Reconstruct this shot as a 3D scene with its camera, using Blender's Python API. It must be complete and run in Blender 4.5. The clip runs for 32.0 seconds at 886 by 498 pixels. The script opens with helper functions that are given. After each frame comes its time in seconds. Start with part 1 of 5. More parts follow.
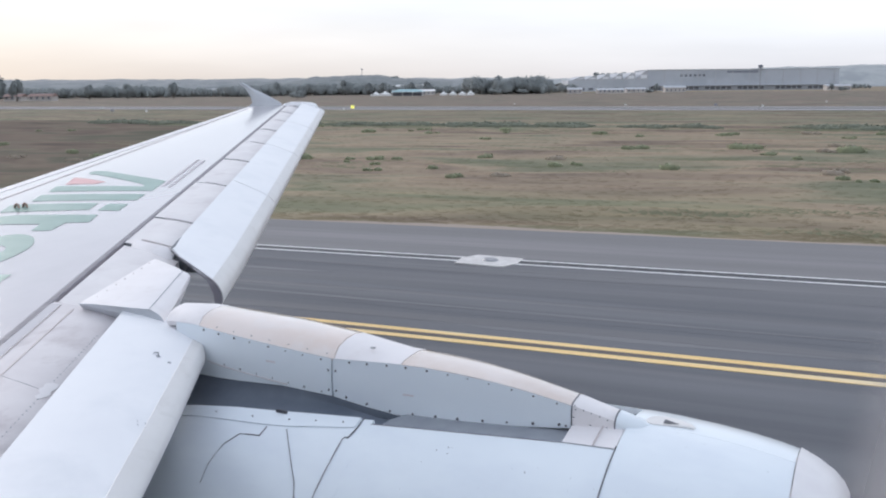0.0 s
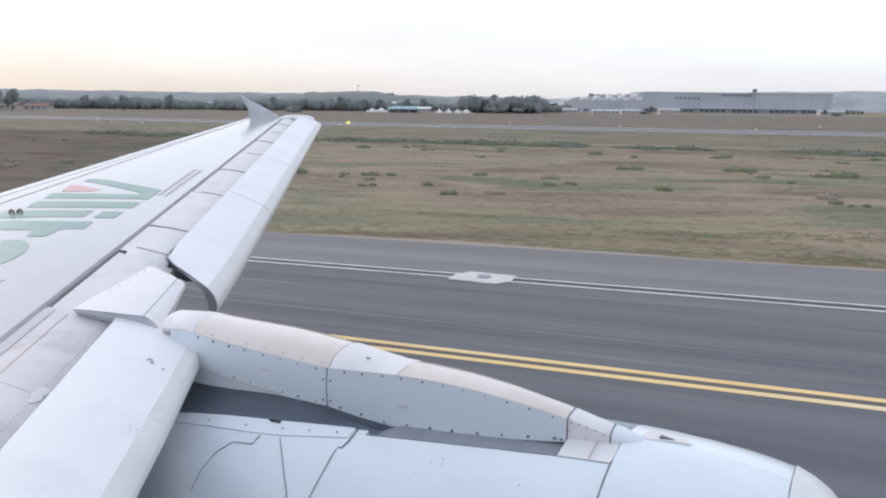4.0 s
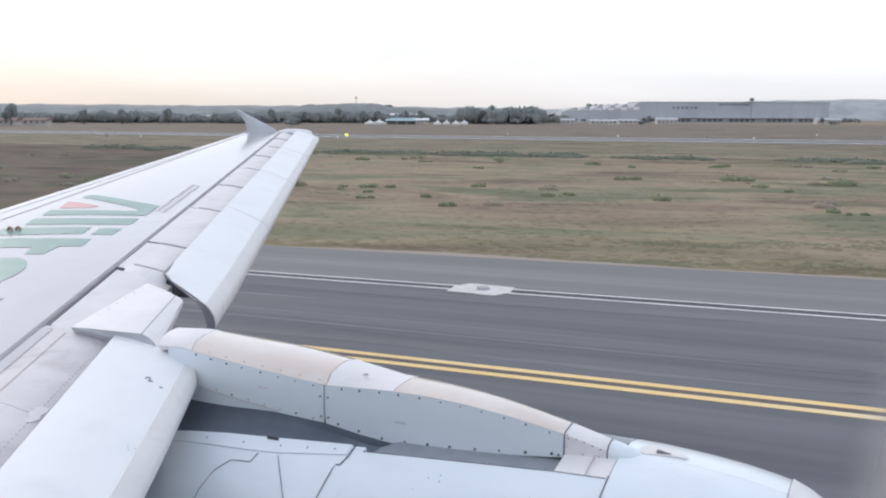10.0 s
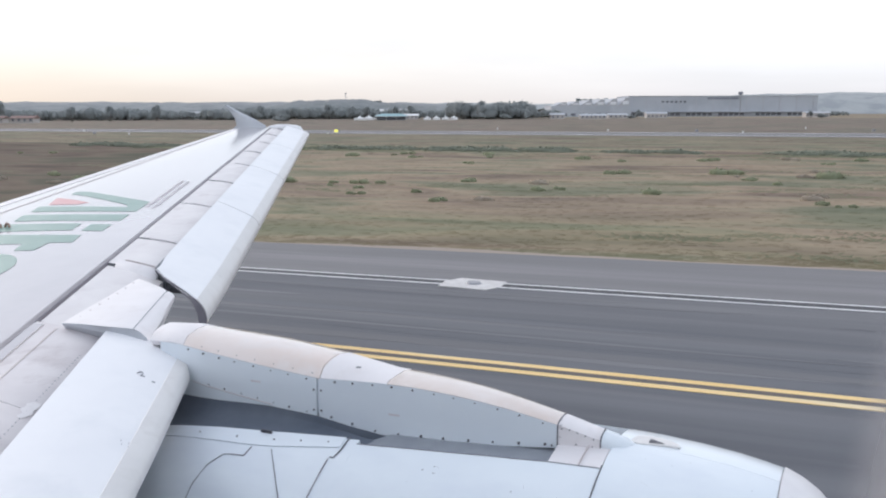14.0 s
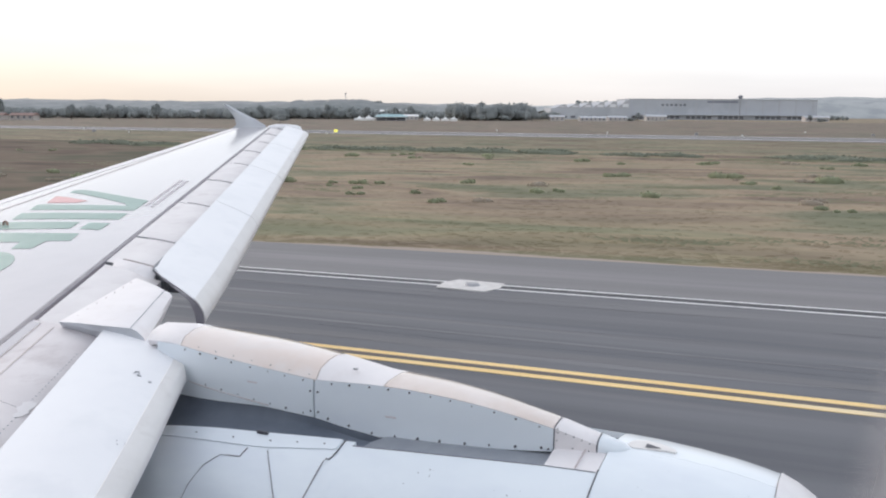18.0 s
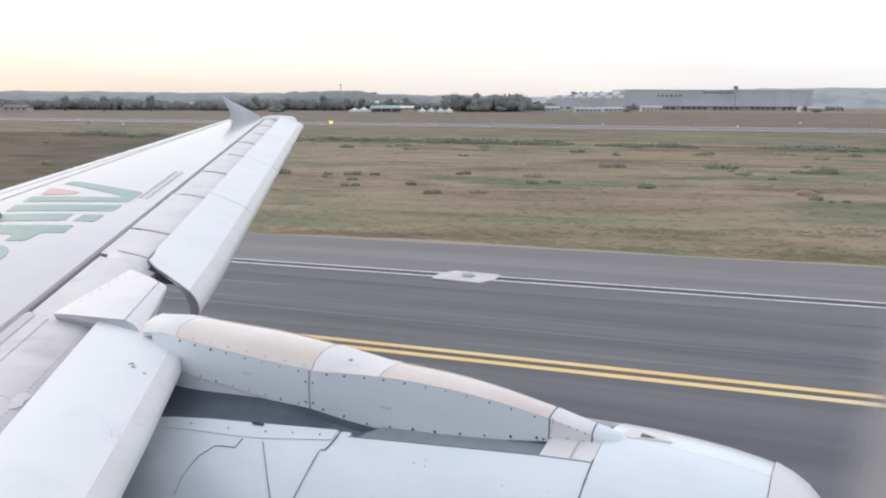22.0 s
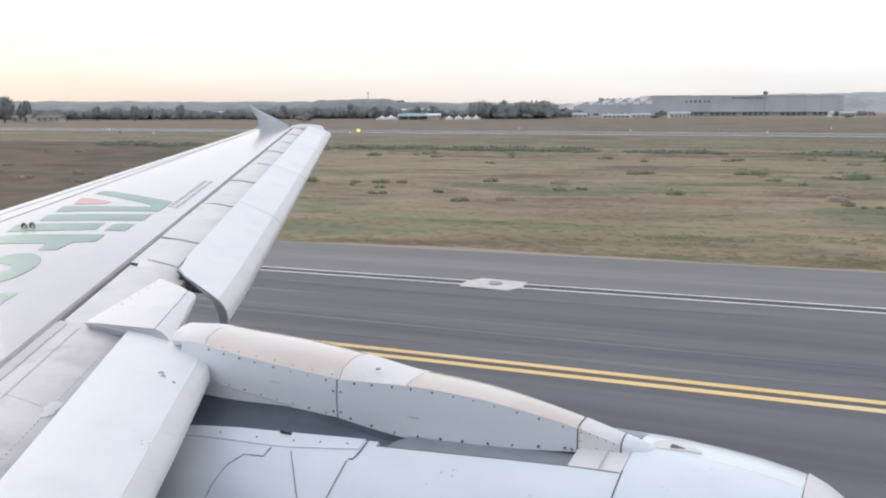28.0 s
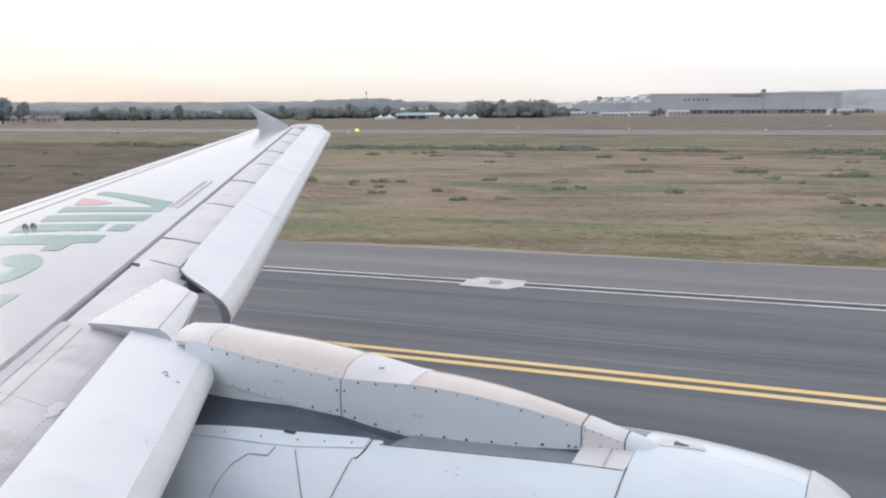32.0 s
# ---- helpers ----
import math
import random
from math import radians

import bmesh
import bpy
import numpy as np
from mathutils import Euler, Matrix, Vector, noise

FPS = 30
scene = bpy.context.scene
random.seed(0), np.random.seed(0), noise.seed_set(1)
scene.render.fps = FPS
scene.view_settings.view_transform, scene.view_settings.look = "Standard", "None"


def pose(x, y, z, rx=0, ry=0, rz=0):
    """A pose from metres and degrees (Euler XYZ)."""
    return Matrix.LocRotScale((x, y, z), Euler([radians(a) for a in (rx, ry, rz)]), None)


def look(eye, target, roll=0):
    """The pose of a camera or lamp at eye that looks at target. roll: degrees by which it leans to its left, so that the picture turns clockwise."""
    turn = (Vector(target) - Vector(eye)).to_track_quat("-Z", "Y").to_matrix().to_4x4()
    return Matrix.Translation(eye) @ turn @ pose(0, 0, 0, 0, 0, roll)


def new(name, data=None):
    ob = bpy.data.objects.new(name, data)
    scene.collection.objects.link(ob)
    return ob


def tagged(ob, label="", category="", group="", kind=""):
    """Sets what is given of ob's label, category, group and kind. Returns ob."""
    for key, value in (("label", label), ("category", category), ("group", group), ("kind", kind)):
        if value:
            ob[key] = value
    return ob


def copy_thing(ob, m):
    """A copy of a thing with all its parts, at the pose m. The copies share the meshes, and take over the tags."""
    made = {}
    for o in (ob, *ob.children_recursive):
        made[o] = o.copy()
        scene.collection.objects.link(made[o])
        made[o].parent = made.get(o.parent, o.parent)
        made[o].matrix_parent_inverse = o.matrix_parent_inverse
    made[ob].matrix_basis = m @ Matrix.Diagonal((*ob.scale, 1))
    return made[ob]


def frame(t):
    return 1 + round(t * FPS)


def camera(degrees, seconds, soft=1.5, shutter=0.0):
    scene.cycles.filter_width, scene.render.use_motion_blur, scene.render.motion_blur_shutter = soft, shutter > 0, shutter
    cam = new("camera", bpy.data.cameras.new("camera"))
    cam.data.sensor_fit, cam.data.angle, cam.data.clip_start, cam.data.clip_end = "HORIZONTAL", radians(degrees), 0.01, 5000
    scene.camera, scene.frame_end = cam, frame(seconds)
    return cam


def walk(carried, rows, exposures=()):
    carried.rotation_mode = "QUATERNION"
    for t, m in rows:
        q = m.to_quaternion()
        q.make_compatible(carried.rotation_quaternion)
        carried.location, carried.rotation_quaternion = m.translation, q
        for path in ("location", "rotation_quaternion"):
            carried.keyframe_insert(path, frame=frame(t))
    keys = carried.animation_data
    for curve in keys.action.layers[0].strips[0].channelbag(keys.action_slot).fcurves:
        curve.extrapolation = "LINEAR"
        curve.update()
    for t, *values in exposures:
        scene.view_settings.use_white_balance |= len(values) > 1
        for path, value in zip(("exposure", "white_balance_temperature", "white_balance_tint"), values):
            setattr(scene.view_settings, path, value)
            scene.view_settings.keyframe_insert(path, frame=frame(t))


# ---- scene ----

# World: x is the aircraft's nose direction, y is out along its left wing, z up; the ground is z = 0.
PATH = [
    (0, 0.014, 0.024, 4.373, 79.98, 0.54, 25.36),
    (0.5, -0.004, 0.001, 4.354, 80.30, -0.09, 25.24),
    (1, 0.007, 0.014, 4.363, 80.02, 0.61, 25.48),
    (1.5, -0.001, 0.011, 4.359, 80.51, 0.27, 25.46),
    (2, 0.008, 0.007, 4.356, 80.49, 0.91, 25.15),
    (2.5, -0.003, 0.007, 4.352, 81.40, -0.25, 25.03),
    (3, -0.001, 0.007, 4.359, 80.87, -0.25, 24.62),
    (3.5, -0.014, 0.016, 4.332, 81.15, -0.67, 25.06),
    (5.5, 0.001, 0.007, 4.363, 80.73, 0.10, 25.52),
    (6, 0.006, 0.007, 4.355, 81.24, 0.47, 25.60),
    (6.5, 0.012, 0.007, 4.366, 81.33, 0.74, 25.37),
    (7, 0.008, 0.020, 4.354, 81.95, 0.85, 25.31),
    (7.5, 0.000, 0.004, 4.351, 82.29, 0.64, 25.23),
    (8, 0.005, 0.006, 4.362, 81.87, 0.51, 25.13),
    (8.5, 0.005, 0.013, 4.359, 81.54, 0.14, 24.61),
    (9, 0.004, 0.008, 4.355, 81.40, 0.40, 24.37),
    (9.5, 0.008, -0.009, 4.359, 82.17, 0.24, 25.15),
    (10, 0.011, 0.004, 4.370, 81.77, -0.16, 24.97),
    (10.5, 0.014, -0.004, 4.365, 81.54, -0.19, 24.72),
    (11, 0.012, -0.003, 4.359, 81.43, -0.27, 24.45),
    (11.5, 0.012, 0.006, 4.363, 81.32, -0.31, 24.45),
    (12, 0.008, 0.000, 4.361, 81.24, -0.28, 24.35),
    (12.5, 0.012, -0.010, 4.358, 81.46, 0.15, 24.54),
    (13, 0.013, -0.001, 4.364, 81.61, 0.19, 24.58),
    (13.5, 0.011, -0.010, 4.363, 81.37, 0.01, 24.44),
    (14, 0.006, -0.003, 4.351, 81.49, 0.18, 24.33),
    (14.5, 0.007, -0.009, 4.351, 81.35, 0.29, 24.42),
    (15, 0.009, -0.009, 4.353, 81.16, 0.17, 24.29),
    (15.5, 0.008, -0.006, 4.363, 80.65, -0.05, 23.76),
    (17.5, 0.004, -0.004, 4.352, 81.14, -0.12, 23.81),
    (18, 0.006, 0.003, 4.359, 81.55, -0.35, 24.32),
    (18.5, 0.003, 0.004, 4.352, 81.68, -0.34, 24.56),
    (19, 0.003, 0.011, 4.354, 81.65, -0.56, 24.62),
    (19.5, -0.001, -0.001, 4.351, 81.54, -0.80, 24.54),
    (20, 0.003, 0.004, 4.351, 81.46, -0.61, 24.47),
    (20.5, -0.001, 0.009, 4.351, 81.31, -0.59, 24.51),
    (21, 0.002, 0.019, 4.356, 81.22, -0.30, 24.49),
    (21.5, 0.005, 0.015, 4.355, 81.23, -0.14, 24.30),
    (22, 0.007, 0.012, 4.352, 81.01, -0.25, 24.03),
    (22.5, 0.002, 0.009, 4.358, 80.92, -0.14, 23.90),
    (23, -0.000, -0.000, 4.350, 81.20, -0.00, 24.00),
    (23.5, 0.004, 0.011, 4.352, 81.19, 0.02, 24.04),
    (24, 0.001, 0.016, 4.351, 81.07, -0.17, 24.14),
    (24.5, 0.007, 0.012, 4.362, 81.08, -0.01, 24.27),
    (25, -0.001, 0.009, 4.355, 81.17, -0.11, 24.34),
    (25.5, 0.001, 0.006, 4.355, 81.11, -0.35, 24.67),
    (27.5, 0.002, 0.019, 4.356, 81.34, 0.11, 25.65),
    (28, 0.005, 0.018, 4.361, 81.47, 0.14, 25.71),
    (28.5, 0.004, 0.021, 4.357, 81.40, 0.05, 25.76),
    (29, -0.003, 0.008, 4.346, 81.68, 0.13, 25.66),
    (29.5, -0.002, 0.014, 4.362, 81.46, 0.30, 25.66),
    (30, -0.002, 0.007, 4.357, 81.47, 0.29, 25.64),
    (30.5, -0.010, 0.005, 4.353, 81.40, 0.26, 25.40),
    (31, -0.005, 0.007, 4.370, 81.12, 0.39, 25.54),
    (31.5, -0.006, 0.013, 4.368, 81.28, 0.45, 25.61),
    (32, -0.011, -0.001, 4.361, 81.42, 0.38, 25.61)

]
cam = camera(52.0, 32.0, soft=2.1)
walk(cam, [(t, pose(x, y, z, rx, ry, rz)) for t, x, y, z, rx, ry, rz in PATH],
     [(0, .02, 5950, 10), (8, .08, 6030, 10), (15.5, .09, 6120, 10), (19, .12, 6330, 10), (32, .10, 6330, 10)])

# ---- world, sun ----
SKY = dict(strength=0.89)
SUN = dict(strength=1.4, angle=30.0, elevation=20.0, azimuth=72.0)   # azimuth: from +y towards -x (aft)


def link(nt, a, b):
    nt.links.new(a, b)


def build_world():
    w = bpy.data.worlds.new("overcast_evening")
    scene.world = w
    w.use_nodes = True
    nt = w.node_tree
    bg = nt.nodes["Background"]
    sky = nt.nodes.new("ShaderNodeTexSky")
    sky.sky_type = "NISHITA"
    sky.sun_disc = False
    sky.sun_elevation = radians(SUN["elevation"])
    sky.sun_rotation = radians(-SUN["azimuth"])
    sky.dust_density = 2.0
    dim = nt.nodes.new("ShaderNodeMix")
    dim.data_type, dim.blend_type = "RGBA", "MULTIPLY"
    dim.inputs[0].default_value = 1.0
    dim.inputs[7].default_value = (0.1, 0.1, 0.1, 1)
    link(nt, sky.outputs[0], dim.inputs[6])
    co = nt.nodes.new("ShaderNodeTexCoord")
    sep = nt.nodes.new("ShaderNodeSeparateXYZ")
    link(nt, co.outputs["Generated"], sep.inputs[0])
    ramp = nt.nodes.new("ShaderNodeValToRGB")
    els = ramp.color_ramp.elements
    els[0].position, els[0].color = 0.0, (0.66, 0.66, 0.69, 1)
    els[1].position, els[1].color = 1.0, (0.82, 0.87, 0.96, 1)
    for pos, col in ((0.01, (0.985, 0.935, 0.915, 1)), (0.05, (1.19, 1.16, 1.14, 1)), (0.11, (1.24, 1.26, 1.29, 1))):
        e = els.new(pos)
        e.color = col
    link(nt, sep.outputs["Z"], ramp.inputs[0])
    # thin uneven cloud
    mp = nt.nodes.new("ShaderNodeMapping")
    mp.inputs["Scale"].default_value = (2.0, 2.0, 14.0)
    link(nt, co.outputs["Generated"], mp.inputs[0])
    ns = nt.nodes.new("ShaderNodeTexNoise")
    ns.inputs["Scale"].default_value = 1.6
    ns.inputs["Detail"].default_value = 4
    link(nt, mp.outputs[0], ns.inputs[0])
    mr = nt.nodes.new("ShaderNodeMapRange")
    mr.inputs[1].default_value, mr.inputs[2].default_value = 0.3, 0.7
    mr.inputs[3].default_value, mr.inputs[4].default_value = 0.94, 1.06
    link(nt, ns.outputs[0], mr.inputs[0])
    cloud = nt.nodes.new("ShaderNodeMix")
    cloud.data_type, cloud.blend_type = "RGBA", "MULTIPLY"
    cloud.inputs[0].default_value = 1.0
    link(nt, ramp.outputs[0], cloud.inputs[6])
    link(nt, mr.outputs[0], cloud.inputs[7])
    mix = nt.nodes.new("ShaderNodeMix")
    mix.data_type = "RGBA"
    mix.inputs[0].default_value = 0.91
    link(nt, dim.outputs[2], mix.inputs[6])
    link(nt, cloud.outputs[2], mix.inputs[7])
    # dusk: the sky is dimmer and warmer low down towards the tail
    def span(socket, a, b, c, d):
        n = nt.nodes.new("ShaderNodeMapRange")
        n.inputs[1].default_value, n.inputs[2].default_value, n.inputs[3].default_value, n.inputs[4].default_value = a, b, c, d
        link(nt, socket, n.inputs[0])
        return n.outputs[0]

    aft, low = span(sep.outputs["X"], -.1, -.85, 0, 1), span(sep.outputs["Z"], .0, .17, 1, 0)
    both = nt.nodes.new("ShaderNodeMath")
    both.operation = "MULTIPLY"
    link(nt, aft, both.inputs[0])
    link(nt, low, both.inputs[1])
    warm = nt.nodes.new("ShaderNodeMix")
    warm.data_type, warm.blend_type = "RGBA", "MULTIPLY"
    link(nt, both.outputs[0], warm.inputs[0])
    link(nt, mix.outputs[2], warm.inputs[6])
    warm.inputs[7].default_value = (1.0, 0.90, 0.77, 1)
    slope = nt.nodes.new("ShaderNodeMix")
    slope.data_type, slope.blend_type = "RGBA", "MULTIPLY"
    slope.inputs[0].default_value = 1.0
    link(nt, warm.outputs[2], slope.inputs[6])
    link(nt, span(sep.outputs["X"], -1, 1, .96, 1.04), slope.inputs[7])
    link(nt, slope.outputs[2], bg.inputs[0])
    bg.inputs[1].default_value = SKY["strength"]


build_world()
sun = new("sun", bpy.data.lights.new("sun", "SUN"))
sun.data.energy, sun.data.angle, sun.data.color = SUN["strength"], radians(SUN["angle"]), (1.0, 0.87, 0.77)
_el, _az = radians(SUN["elevation"]), radians(SUN["azimuth"])
sun.matrix_world = look((-math.sin(_az) * math.cos(_el) * 50, math.cos(_az) * math.cos(_el) * 50, math.sin(_el) * 50), (0, 0, 0))


# ---- materials ----
def mat(name, c1, c2, scale=1.0, rough=0.5, metal=0.0, stretch=(1, 1, 1), detail=5, bump=0.0, bump_scale=40.0,
        thin=0.0, c3=None, scale3=0.2, stretch3=(1, 1, 1), lo=0.35, hi=0.65, lo3=0.5, hi3=0.62, jitter=0.0, spec=0.5, coat=0.0):
    """Two colours mixed by grain noise, a third by large patches, with fine relief."""
    m = bpy.data.materials.new(name)
    m.use_nodes = True
    nt = m.node_tree
    p = nt.nodes["Principled BSDF"]
    p.inputs["Roughness"].default_value, p.inputs["Metallic"].default_value = rough, metal
    p.inputs["Specular IOR Level"].default_value = spec
    p.inputs["Coat Weight"].default_value = coat
    p.inputs["Coat Roughness"].default_value = 0.12
    co = nt.nodes.new("ShaderNodeTexCoord")

    def field(sc, st, a, b, det):
        mp = nt.nodes.new("ShaderNodeMapping")
        mp.inputs["Scale"].default_value = st
        link(nt, co.outputs["Object"], mp.inputs[0])
        n = nt.nodes.new("ShaderNodeTexNoise")
        n.inputs["Scale"].default_value, n.inputs["Detail"].default_value = sc, det
        n.inputs["Roughness"].default_value = 0.6
        link(nt, mp.outputs[0], n.inputs[0])
        r = nt.nodes.new("ShaderNodeMapRange")
        r.inputs[1].default_value, r.inputs[2].default_value = a, b
        link(nt, n.outputs[0], r.inputs[0])
        return r.outputs[0], n.outputs[0]

    f, raw = field(scale, stretch, lo, hi, detail)
    mix = nt.nodes.new("ShaderNodeMix")
    mix.data_type = "RGBA"
    link(nt, f, mix.inputs[0])
    mix.inputs[6].default_value, mix.inputs[7].default_value = (*c1, 1), (*c2, 1)
    out = mix.outputs[2]
    if c3:
        f3, _ = field(scale3, stretch3, lo3, hi3, 4)
        m3 = nt.nodes.new("ShaderNodeMix")
        m3.data_type = "RGBA"
        link(nt, f3, m3.inputs[0])
        link(nt, out, m3.inputs[6])
        m3.inputs[7].default_value = (*c3, 1)
        out = m3.outputs[2]
    if jitter:
        oi = nt.nodes.new("ShaderNodeNewGeometry")
        r = nt.nodes.new("ShaderNodeMapRange")
        r.inputs[3].default_value, r.inputs[4].default_value = 1 - jitter, 1 + jitter
        link(nt, oi.outputs["Random Per Island"], r.inputs[0])
        mj = nt.nodes.new("ShaderNodeMix")
        mj.data_type, mj.blend_type = "RGBA", "MULTIPLY"
        mj.inputs[0].default_value = 1.0
        link(nt, out, mj.inputs[6])
        link(nt, r.outputs[0], mj.inputs[7])
        out = mj.outputs[2]
    link(nt, out, p.inputs["Base Color"])
    if thin:
        tr, sh = nt.nodes.new("ShaderNodeBsdfTranslucent"), nt.nodes.new("ShaderNodeMixShader")
        link(nt, out, tr.inputs[0])
        sh.inputs[0].default_value = thin
        link(nt, p.outputs[0], sh.inputs[1])
        link(nt, tr.outputs[0], sh.inputs[2])
        link(nt, sh.outputs[0], nt.nodes["Material Output"].inputs[0])
    if bump:
        _, b = field(bump_scale, stretch, 0, 1, 3)
        bn = nt.nodes.new("ShaderNodeBump")
        bn.inputs["Strength"].default_value, bn.inputs["Distance"].default_value = bump, 0.02
        link(nt, b, bn.inputs["Height"])
        link(nt, bn.outputs[0], p.inputs["Normal"])
    return m


